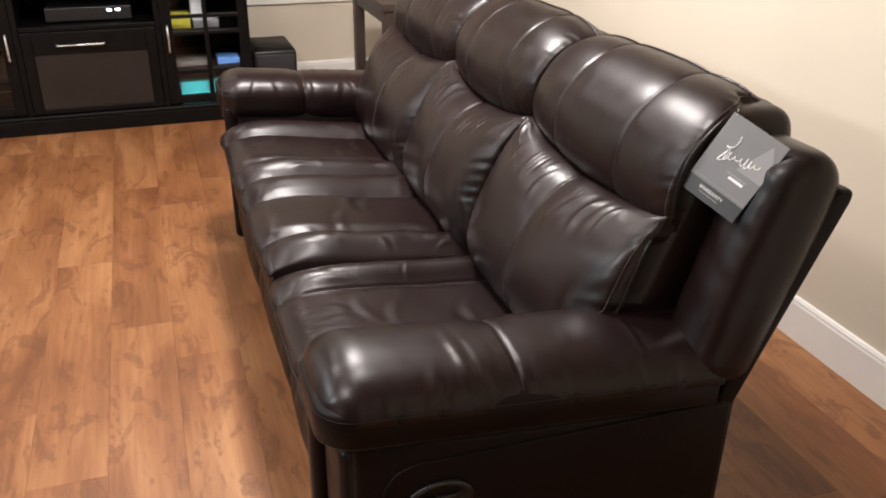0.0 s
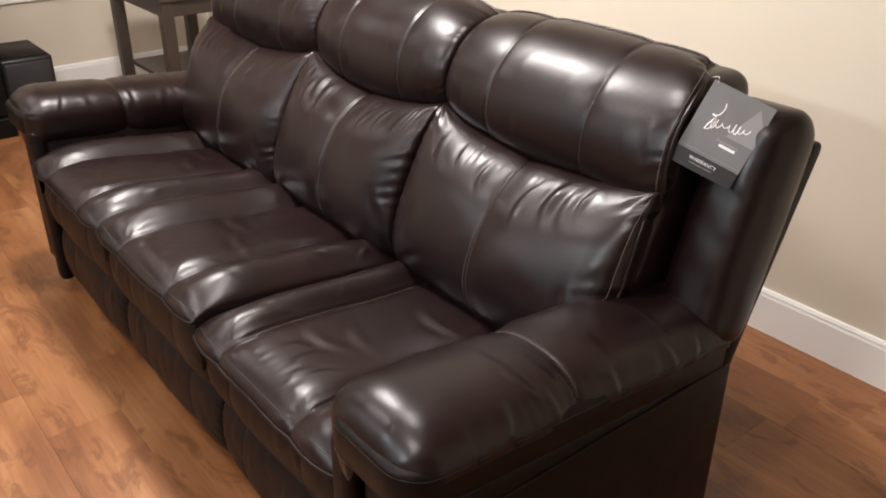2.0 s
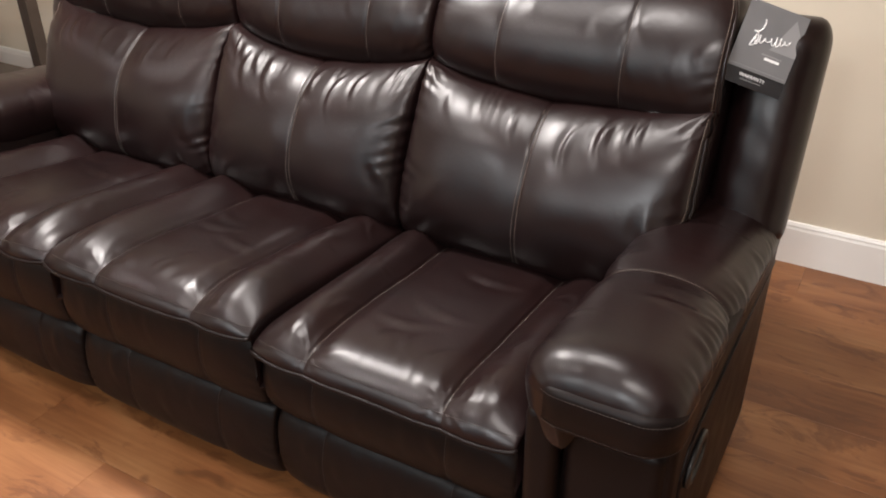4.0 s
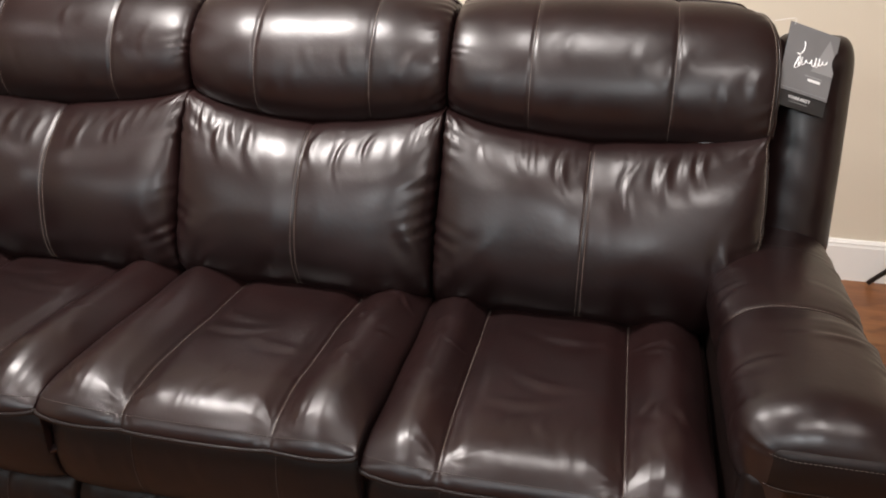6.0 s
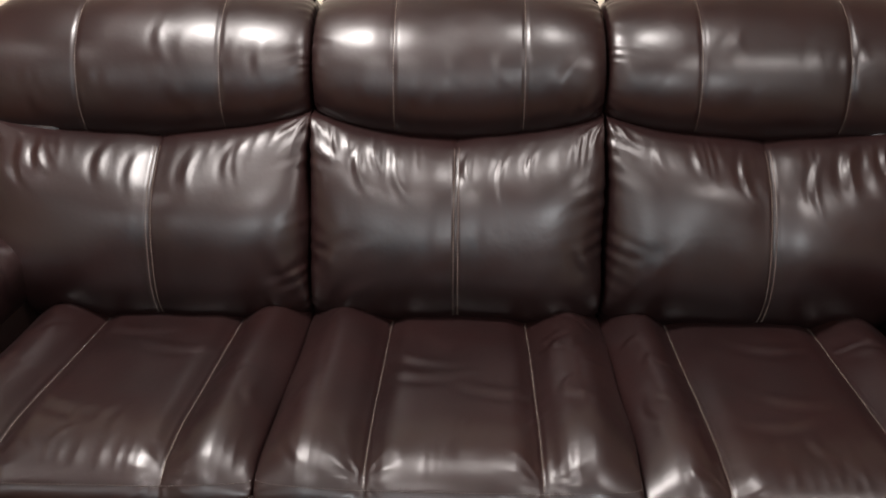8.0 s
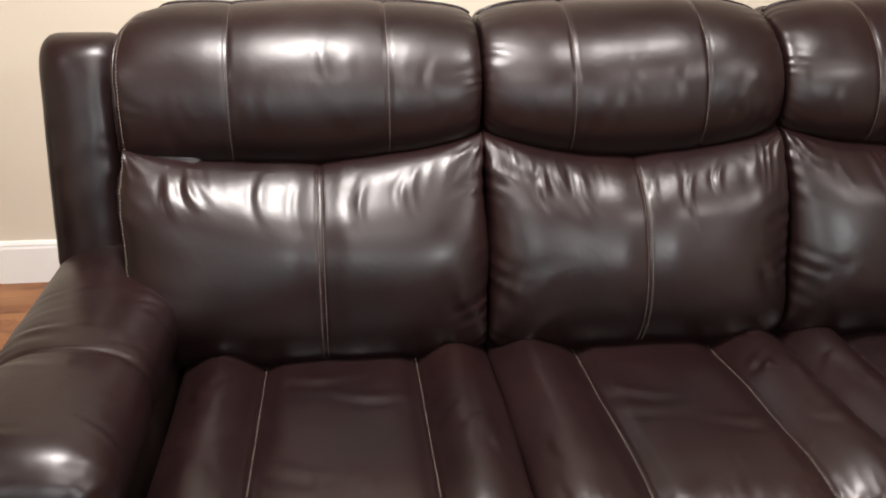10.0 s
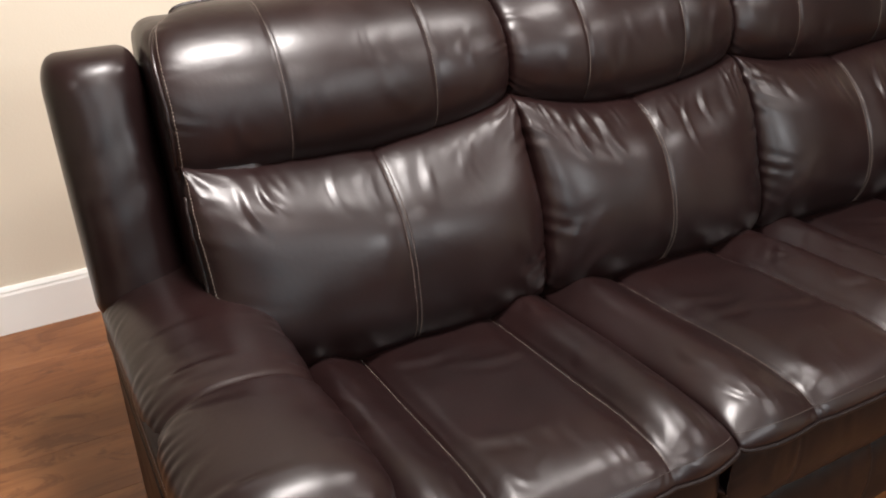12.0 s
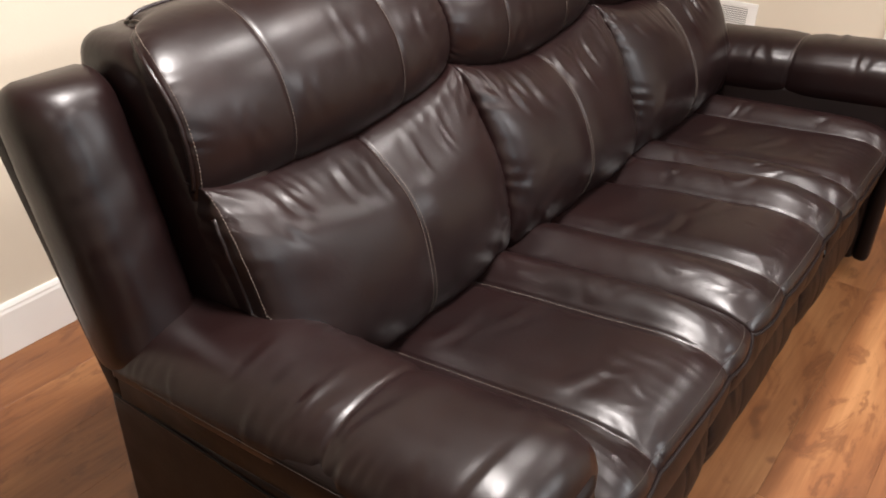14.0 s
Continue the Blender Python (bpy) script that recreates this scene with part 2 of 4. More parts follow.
def wood_floor():
    """Rustic warm laminate: long grain, darker figure and knots, one tone a board."""
    m, nodes, links, p = material("rustic_wood")
    tc, info = nodes.new("ShaderNodeTexCoord"), nodes.new("ShaderNodeObjectInfo")
    shift = nodes.new("ShaderNodeVectorMath")
    shift.operation = "MULTIPLY_ADD"
    shift.inputs[1].default_value = (31.0, 17.0, 9.0)
    links.new(info.outputs["Random"], shift.inputs[0])
    links.new(tc.outputs["Object"], shift.inputs[2])

    def mapped(scale):
        mp = nodes.new("ShaderNodeMapping")
        mp.inputs["Scale"].default_value = scale
        links.new(shift.outputs[0], mp.inputs["Vector"])
        return mp.outputs[0]

    def noise_of(scale, s, detail=6, distort=0.0, rough=0.55):
        n = nodes.new("ShaderNodeTexNoise")
        n.inputs["Scale"].default_value, n.inputs["Detail"].default_value = s, detail
        n.inputs["Distortion"].default_value, n.inputs["Roughness"].default_value = distort, rough
        links.new(mapped(scale), n.inputs["Vector"])
        return n.outputs["Fac"]

    def ramp_of(fac, stops):
        r = nodes.new("ShaderNodeValToRGB")
        while len(r.color_ramp.elements) < len(stops):
            r.color_ramp.elements.new(0.5)
        for el, (pos, col) in zip(r.color_ramp.elements, stops):
            el.position, el.color = pos, (*col, 1)
        links.new(fac, r.inputs["Fac"])
        return r.outputs["Color"]

    def mixed(kind, fac, a, b):
        x = nodes.new("ShaderNodeMix")
        x.data_type, x.blend_type = "RGBA", kind
        if isinstance(fac, float):
            x.inputs[0].default_value = fac
        else:
            links.new(fac, x.inputs[0])
        links.new(a, x.inputs[6])
        links.new(b, x.inputs[7])
        return x.outputs[2]

    base = ramp_of(noise_of((0.7, 3.0, 1.0), 1.6, 4, 0.6), [(0.28, (0.128, 0.044, 0.014)), (0.5, (0.225, 0.090, 0.032)), (0.72, (0.34, 0.162, 0.066))])
    grain = ramp_of(noise_of((1.2, 26.0, 4.0), 3.0, 8, 0.4, 0.65), [(0.32, (0.70, 0.63, 0.56)), (0.62, (1.0, 1.0, 1.0))])
    col = mixed("MULTIPLY", 0.75, base, grain)
    figure = ramp_of(noise_of((1.7, 4.0, 1.0), 2.6, 8, 1.4, 0.66), [(0.0, (0, 0, 0)), (0.53, (0, 0, 0)), (0.60, (0.9, 0.9, 0.9)), (0.68, (0.45, 0.45, 0.45)), (0.78, (1, 1, 1))])
    dark = nodes.new("ShaderNodeRGB")
    dark.outputs[0].default_value = (0.095, 0.030, 0.010, 1)
    ff = nodes.new("ShaderNodeMath")
    ff.operation = "MULTIPLY"
    ff.inputs[1].default_value = 0.66
    links.new(figure, ff.inputs[0])
    col = mixed("MIX", ff.outputs[0], col, dark.outputs[0])
    vor = nodes.new("ShaderNodeTexVoronoi")
    vor.inputs["Scale"].default_value = 1.0
    warp = nodes.new("ShaderNodeVectorMath")
    warp.operation = "MULTIPLY_ADD"
    warp.inputs[1].default_value = (1.0, 0.9, 0.0)
    wn = nodes.new("ShaderNodeTexNoise")
    wn.inputs["Scale"].default_value = 7.0
    links.new(shift.outputs[0], wn.inputs["Vector"])
    links.new(wn.outputs["Color"], warp.inputs[0])
    links.new(mapped((3.4, 6.2, 1.0)), warp.inputs[2])
    links.new(warp.outputs[0], vor.inputs["Vector"])
    knot = ramp_of(vor.outputs["Distance"], [(0.0, (1, 1, 1)), (0.05, (0.85, 0.85, 0.85)), (0.12, (0, 0, 0))])
    kd = nodes.new("ShaderNodeRGB")
    kd.outputs[0].default_value = (0.068, 0.022, 0.009, 1)
    kf = nodes.new("ShaderNodeMath")
    kf.operation = "MULTIPLY"
    kf.inputs[1].default_value = 0.6
    links.new(knot, kf.inputs[0])
    col = mixed("MIX", kf.outputs[0], col, kd.outputs[0])
    tone = ramp_of(info.outputs["Random"], [(0.0, (0.93, 0.92, 0.91)), (1.0, (1.0, 1.0, 1.0))])
    col = mixed("MULTIPLY", 1.0, col, tone)
    links.new(col, p.inputs["Base Color"])
    p.inputs["Roughness"].default_value = 0.42
    bp = nodes.new("ShaderNodeBump")
    bp.inputs["Strength"].default_value, bp.inputs["Distance"].default_value = 0.5, 0.0006
    links.new(noise_of((1.2, 30.0, 4.0), 4.0, 6), bp.inputs["Height"])
    links.new(bp.outputs["Normal"], p.inputs["Normal"])
    return m


def glowing(name, colour, strength):
    m, nodes, links, p = material(name)
    p.inputs["Emission Color"].default_value = (*colour, 1)
    p.inputs["Emission Strength"].default_value = strength
    m.cycles.emission_sampling = "NONE"
    return m


LEATHER = leather("brown_leather", (0.0080, 0.0036, 0.0036), 0.325, 0.345)
# Same leather, darker and less reflective, to dim low, side and footrest panels.
LEATHER_DIM = leather("dimmed_matte_leather", (0.0056, 0.0032, 0.0029), 0.44, 0.15)
THREAD = plain("tan_thread", (0.115, 0.088, 0.072), 0.6, vary=0.2, scale=300)
# Darker copy of the thread, for seams that the lamps brightened too much.
THREAD_DARK = plain("dimmed_thread", (0.036, 0.026, 0.022), 0.6, vary=0.2, scale=300)
WALL = plain("beige_wall_paint", (0.62, 0.555, 0.45), 0.75, vary=0.03, scale=1.5, bump=0.0004, bump_scale=170)
# Unseen south wall only: darkened so the leather reflects less.
WALL_DARK = plain("dim_reflection_paint", (0.085, 0.072, 0.062), 0.75, vary=0.05, scale=1.5, bump=0.0004, bump_scale=170)
CEILING = plain("white_ceiling_paint", (0.62, 0.61, 0.59), 0.9, vary=0.03, scale=3, bump=0.002, bump_scale=120)
TRIM = plain("white_trim_paint", (0.78, 0.77, 0.74), 0.38, vary=0.03, scale=5)
FLOOR = wood_floor()
UNDERLAY = plain("dark_joint", (0.17, 0.075, 0.03), 0.8)
BLACK_WOOD = plain("black_brown_wood", (0.0030, 0.0025, 0.0023), 0.42, vary=0.3, scale=14, bump=0.0006, bump_scale=90)
DARK_WOOD = plain("dark_walnut_wood", (0.036, 0.025, 0.019), 0.45, vary=0.25, scale=10, bump=0.0006, bump_scale=80)
STEEL = plain("brushed_steel", (0.62, 0.62, 0.62), 0.28, metal=1.0, vary=0.05)
BLACK_WOOD.node_tree.nodes["Principled BSDF"].inputs["Specular IOR Level"].default_value = 0.16
BLACK_PLASTIC = plain("black_plastic", (0.007, 0.007, 0.0075), 0.42, vary=0.2, scale=30)
CARD = plain("grey_card", (0.16, 0.16, 0.165), 0.42, vary=0.05, scale=20)
CARD_BLACK = plain("black_card", (0.018, 0.018, 0.02), 0.4, vary=0.1)
INK = plain("white_ink", (0.82, 0.82, 0.82), 0.5, vary=0.02)
VENT_WHITE = plain("white_enamel", (0.78, 0.77, 0.74), 0.35, vary=0.03)

GLASS, _n, _l, _p = material("clear_glass")
_p.inputs["Transmission Weight"].default_value, _p.inputs["Roughness"].default_value, _p.inputs["IOR"].default_value = 1.0, 0.03, 1.45
_p.inputs["Base Color"].default_value = (0.8, 0.85, 0.85, 1)
# Glow of the added pane, for teal patches reflected in the leather.
GLOW_PANE = glowing("blue_pane_glow", (0.24, 0.66, 0.80), 5.0)

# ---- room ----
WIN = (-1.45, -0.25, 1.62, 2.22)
GAP = (-2.30, -0.395, 2.10)


def room():
    t = 0.12
    x0, x1, y0, y1, h = ROOM_X0, ROOM_X1, ROOM_Y0, ROOM_Y1, ROOM_Z

    def wall(name, *boxes, paint=WALL, label="beige painted plaster wall"):
        bm = bmesh.new()
        for b in boxes:
            box_bm(*b, bm=bm)
        tagged(part(name, bm, paint, smooth=False), label, "wall", kind="structure")

    wall("wall_north", (x0 - t, x1 + t, y1, y1 + t, -0.05, h))
    wall("wall_west", (x0 - t, x0, y0, y1, -0.05, h))
    a, b, c, d = WIN
    wall("wall_south", (x0 - t, a, y0 - t, y0, -0.05, h), (b, x1 + t, y0 - t, y0, -0.05, h), (a, b, y0 - t, y0, -0.05, c), (a, b, y0 - t, y0, d, h), paint=WALL_DARK, label="unseen wall, darkened to dim reflections in the leather")
    wall("wall_east", (x1, x1 + t, GAP[1], y1, -0.05, h), (x1, x1 + t, y0, GAP[0], -0.05, h), (x1, x1 + t, GAP[0], GAP[1], GAP[2], h))
    # Unlit hall out of view, added to darken reflections on the sofa's side.
    wall("wall_added_hall", (x1 + 2.2, x1 + 2.32, -3.6, 0.6, -0.05, h), (x1 + t, x1 + 2.2, 0.48, 0.6, -0.05, h), (x1 + t, x1 + 2.2, -3.6, -3.48, -0.05, h))
    tagged(box_part("ceiling", (x0 - t, x1 + t, y0 - t, y1 + t, h, h + 0.1), CEILING, bevel=0.0), "white painted ceiling with recessed lights", "ceiling", kind="structure")
    tagged(box_part("ceiling_added_hall", (x1 + t + 0.002, x1 + 2.32, -3.6, 0.6, h, h + 0.1), CEILING, bevel=0.0), "white painted ceiling of the added unlit hall", "ceiling", kind="structure")
    tagged(box_part("floor_hall", (x1, x1 + 2.32, -3.6, 0.6, -0.06, -0.002), FLOOR, bevel=0.0), "warm wood-look floor of the added unlit hall", "floor", kind="structure")


def reflection_window():
    """A low wide window high in the wall, unseen, added for its teal reflection."""
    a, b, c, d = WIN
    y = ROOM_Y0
    win = thing("added_window", ((a + b) / 2, y, c), "unseen high window in a white frame, added for its reflection", "window", kind="structure")
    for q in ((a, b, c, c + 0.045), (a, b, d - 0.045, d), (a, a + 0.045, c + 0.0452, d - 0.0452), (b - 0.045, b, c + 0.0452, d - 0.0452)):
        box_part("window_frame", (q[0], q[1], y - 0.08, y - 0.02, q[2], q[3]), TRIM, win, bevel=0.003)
    box_part("pane", (a + 0.045, b - 0.045, y - 0.055, y - 0.050, c + 0.045, d - 0.045), GLOW_PANE, win, "glowing blue pane, added for teal reflections in the leather", bevel=0.0)
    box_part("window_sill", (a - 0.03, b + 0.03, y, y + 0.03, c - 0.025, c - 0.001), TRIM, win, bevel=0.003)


def skirting(name, a, b, inward):
    """A tall white baseboard from a to b, with a small stepped top, standing off the wall towards inward."""
    a, b, n = Vector(a), Vector(b), Vector(inward)
    section = [(0.0, 0.0), (0.015, 0.0), (0.015, 0.117), (0.0125, 0.124), (0.0125, 0.130), (0.008, 0.138), (0.0, 0.139)]
    rings = [[tuple(p + n * d + Vector((0, 0, z))) for d, z in section] for p in (a, b)]
    return tagged(part(name, loft_bm(rings), TRIM, smooth=False), "tall white painted wooden baseboard", "baseboard", kind="structure")


room()
reflection_window()
skirting("baseboard_north", (ROOM_X0, ROOM_Y1, 0), (ROOM_X1, ROOM_Y1, 0), (0, -1, 0))
skirting("baseboard_west", (ROOM_X0, ROOM_Y0, 0), (ROOM_X0, ROOM_Y1 - 0.0155, 0), (1, 0, 0))
skirting("baseboard_east", (ROOM_X1, -0.32, 0), (ROOM_X1, ROOM_Y1 - 0.0155, 0), (-1, 0, 0))


def downlight(x, y, watts, wide):
    lamp = thing("recessed_light", (x, y, ROOM_Z), "round white recessed ceiling light, switched on", "ceiling light", "recessed ceiling lights")
    ring = [(x + r * math.cos(a), y + r * math.sin(a)) for r in (wide / 2 + 0.028, wide / 2 + 0.006) for a in np.linspace(0, 6.2832, 32, endpoint=False)]
    outer, inner = ring[:32], ring[32:]
    part("trim_ring", loft_bm([[(*p, ROOM_Z) for p in outer], [(*p, ROOM_Z - 0.006) for p in outer], [(*p, ROOM_Z - 0.006) for p in inner], [(*p, ROOM_Z - 0.001) for p in inner]], cap=False), VENT_WHITE, lamp)
    bm = bmesh.new()
    bm.faces.new([bm.verts.new((*p, ROOM_Z - 0.003)) for p in inner][::-1])
    part("lens", bm, LENS, lamp, "glowing frosted lens")
    data = bpy.data.lights.new("recessed_lamp", "AREA")
    data.shape, data.size, data.energy, data.color = "DISK", wide, watts, WARM if y > -3 else COOL
    light = new("recessed_lamp", data)
    light.location = (x, y, ROOM_Z - 0.012)


LENS = glowing("frosted_lens", WARM, 6.0)
for lx, ly, k, wide in LAMPS:
    downlight(lx, ly, LAMP_WATTS * k, wide)

# ---- sofa ----
sofa = thing("reclining_sofa", (0, 0, 0), "dark brown glossy leather three-seat reclining sofa with contrast stitching", "sofa")


def lumbar(rng, width, folds, middle):
    picks = [(rng.uniform(0.08, 0.92), rng.uniform(0.68, 0.76), rng.normal(0, 0.12), rng.uniform(0.035, 0.065), rng.uniform(0.006, 0.012), rng.uniform(0.0008, 0.0028)) for _ in range(folds)]
    low = [(side, rng.uniform(0.05, 0.16), rng.uniform(0.18, 0.45), rng.uniform(-0.9, -0.3), rng.uniform(0.04, 0.07), rng.uniform(0.010, 0.016), rng.uniform(0.001, 0.003)) for side in (0, 1) for _ in range(3)]
    seed = rng.integers(1 << 30)

    def press(a, b, u, w):
        long = b.max()
        d = waves(np.random.default_rng(seed), a, b, 0.30, 0.0042)
        for c, top, lean, length, wide, amount in picks:
            d += crease(a, b, c * width, top * long, 1.57 + lean + (0.5 - c) * 0.7, length, wide, amount)
        for side, off, top, lean, length, wide, amount in low:
            d += crease(a, b, off * width if side == 0 else (1 - off) * width, top * long, 1.57 + (lean if side == 0 else -lean), length, wide, amount)
        r2 = np.random.default_rng(seed + 5)
        d += gathers(r2, a, b, 0.775 * long, 0.034, 0.033, 0.0005, -0.9)
        for side in (0.0, width):
            d += tip_fan(r2, a, b, side, 0.85 * long, 12, 0.0020)
        d += edge_pleats(r2, a, b, 0.034, 0.0013, 0.04)
        mid = np.abs(a - width * middle)
        d -= 0.0035 * np.exp(-(mid / 0.004) ** 2) + 0.006 * np.exp(-(mid / 0.035) ** 2)
        return d

    return press


def head(rng, width, seams):
    picks = [(rng.uniform(0.05, 0.95), rng.uniform(0.2, 0.5), rng.normal(0, 0.25), rng.uniform(0.03, 0.06), rng.uniform(0.008, 0.014), rng.uniform(0.0005, 0.0012)) for _ in range(14)]
    seed = rng.integers(1 << 30)

    def press(a, b, u, w):
        long = b.max()
        d = waves(np.random.default_rng(seed), a, b, 0.36, 0.0030)
        for c, top, lean, length, wide, amount in picks:
            d += crease(a, b, c * width, top * long, 1.57 + lean, length, wide, amount)
        d += edge_pleats(np.random.default_rng(seed + 9), a, b, 0.028, 0.0009, 0.028)
        for s in seams:
            off = np.abs(a - s * width)
            d -= 0.003 * np.exp(-(off / 0.004) ** 2) + 0.0022 * np.exp(-(off / 0.03) ** 2)
        return d

    return press


def seat_press(rng, width, seams):
    ends = [(s, rng.normal(0, 0.028), rng.uniform(0.72, 0.86), rng.normal(0, 0.45), rng.uniform(0.02, 0.045), rng.uniform(0.006, 0.011), rng.uniform(0.0005, 0.0012)) for s in (*seams, 0.1, 0.9, 0.15, 0.85, 0.5, 0.6, 0.4, 0.45, 0.55)]
    cross = [(rng.uniform(0.06, 0.2) if rng.random() < 0.5 else rng.uniform(0.8, 0.94), rng.uniform(0.2, 0.7), 1.57 + rng.normal(0, 0.5), rng.uniform(0.022, 0.045), rng.uniform(0.006, 0.011), rng.uniform(0.0007, 0.0018)) for _ in range(16)]
    wide_folds = [(rng.uniform(0.35, 0.65), rng.uniform(0.3, 0.7), rng.normal(0, 0.3), 0.08, 0.014, 0.0018) for _ in range(3)]
    seed = rng.integers(1 << 30)

    def press(a, b, u, w):
        long = b.max()
        d = waves(np.random.default_rng(seed), a, b, 0.32, 0.003)
        for s, da, top, lean, length, wide, amount in ends:
            d += crease(a, b, s * width + da, top * long, 1.57 + lean, length, wide, amount)
        for c, top, lean, length, wide, amount in cross + wide_folds:
            d += crease(a, b, c * width, top * long, lean, length, wide, amount)
        r2 = np.random.default_rng(seed + 5)
        for s in seams:
            d += tip_fan(r2, a, b, s * width, 0.90 * long, 11, 0.0010, 0.055)
        d += gathers(r2, a, b, 0.86 * long, 0.028, 0.023, 0.0003, 0.0)
        for s in seams:
            off = a - s * width
            d -= (0.005 * np.exp(-(off / 0.004) ** 2) + 0.014 * np.exp(-(off / 0.024) ** 2)) * np.clip((1.0 - w) / 0.18, 0.05, 1)
        side = np.abs(2 * u - 1)
        d += 0.026 * np.exp(-(((side - 0.76) / 0.17) ** 2)) * np.clip(w * 6, 0, 1) * np.sin(1.5708 * np.clip((1.0 - w) / 0.40, 0, 1))
        return d

    return press


LUMBAR_C = [(-0.06, 0.40), (-0.165, 0.43), (-0.205, 0.51), (-0.195, 0.60), (-0.150, 0.69), (-0.090, 0.745), (-0.035, 0.768), (0.02, 0.765), (0.06, 0.735)]
LUMBAR_E = [(-0.05, 0.41), (-0.125, 0.44), (-0.158, 0.505), (-0.105, 0.615), (-0.068, 0.70), (-0.038, 0.745), (-0.018, 0.768), (0.03, 0.765), (0.06, 0.735)]
HEAD_C = [(0.05, 0.735), (0.0, 0.750), (-0.026, 0.774), (-0.040, 0.815), (-0.036, 0.868), (-0.014, 0.922), (0.026, 0.968), (0.078, 1.000), (0.135, 1.014), (0.19, 1.000), (0.225, 0.94)]
HEAD_E = [(0.055, 0.748), (0.028, 0.768), (0.012, 0.80), (0.010, 0.86), (0.026, 0.912), (0.06, 0.945), (0.095, 0.962), (0.14, 0.965), (0.18, 0.955), (0.21, 0.92)]
SEAT_C = [(-0.05, 0.43), (-0.15, 0.452), (-0.30, 0.475), (-0.45, 0.496), (-0.56, 0.510), (-0.63, 0.506), (-0.675, 0.485), (-0.690, 0.46), (-0.675, 0.44)]
SEAT_E = [(-0.05, 0.40), (-0.15, 0.425), (-0.30, 0.440), (-0.45, 0.455), (-0.56, 0.470), (-0.628, 0.480), (-0.662, 0.476), (-0.673, 0.465), (-0.656, 0.452)]


def tips(u, w):
    """The corners of a back pad stand up where its top runs in a hanging curve."""
    k = np.abs(2 * u - 1) ** 2.2 * np.clip((w - 0.45) / 0.35, 0, 1)
    return 0.0 * k, 0.038 * k


def sag_at(outer):
    def sag(u, w):
        k = np.abs(2 * u - 1) ** 2.2 * np.clip((0.45 - w) / 0.35, 0, 1)
        return 0.0 * k, np.where((u - 0.5) * outer > 0, -0.012, 0.034) * k

    return sag


def seam_lines(p, u, w0, w1, gap=0.0045, double=True, n=80):
    k = gap / p.width
    us = np.interp((u - k, u + k) if double else (u,), p.u, np.linspace(0, 1, len(p.u)))
    return [[p.at(i, w, 0.0006) for w in np.linspace(w0, w1, n)] for i in us]


def cushion(name, p, seams, w0, w1, parent, double=True, edge=None, welt=None, mat=None, label="", turn=False):
    ob = mesh_part(name, p.mesh(name), mat or LEATHER, parent, label)
    if welt is not None:
        line = [p.at(u, welt, 0.001) for u in np.linspace(0.03, 0.97, 90)]
        part("piping", tube_bm(resample(line, 0.010), 0.0032, 8), LEATHER, ob, "sewn welt along the top edge")
    if edge is not None:
        low = 0.50 if turn else w0 + 0.04
        path = [(edge, w) for w in np.linspace(w1, low, 60)]
        rim = [(0.0 if edge < 0.5 else 1.0, w) for w in np.linspace(w1 - (0.06 if turn else -0.03), low, 60)]
        if turn:
            # the edge seam turns in over the arm
            bend = spline([(0.009, 0.50), (0.030, 0.470), (0.062, 0.452), (0.086, 0.425), (0.092, 0.36)], 30)[1:]
            path += [(u if edge < 0.5 else 1 - u, w) for u, w in bend]
            rim += [(u - 0.008 if edge < 0.5 else 1.008 - u, w - 0.012) for u, w in bend]
        spot = lambda u, w, lift: p.at(np.interp(u, p.u, np.linspace(0, 1, len(p.u))), w, lift)
        mesh_part("stitching", stitch_mesh("stitching", [[spot(u, w, 0.0008) for u, w in path]], thick=0.0009), THREAD, ob, "tan sewn thread")
        part("piping", tube_bm(resample([spot(u, w, 0.0) for u, w in rim], 0.008), 0.0042, 8), LEATHER, ob, "sewn welt down the outer edge")
    for s in seams:
        mesh_part("stitching", stitch_mesh("stitching", seam_lines(p, s, w0, w1, double=double), thick=0.0007 if double else 0.0006), THREAD_DARK if mat else THREAD, ob, "sewn thread")
    return ob


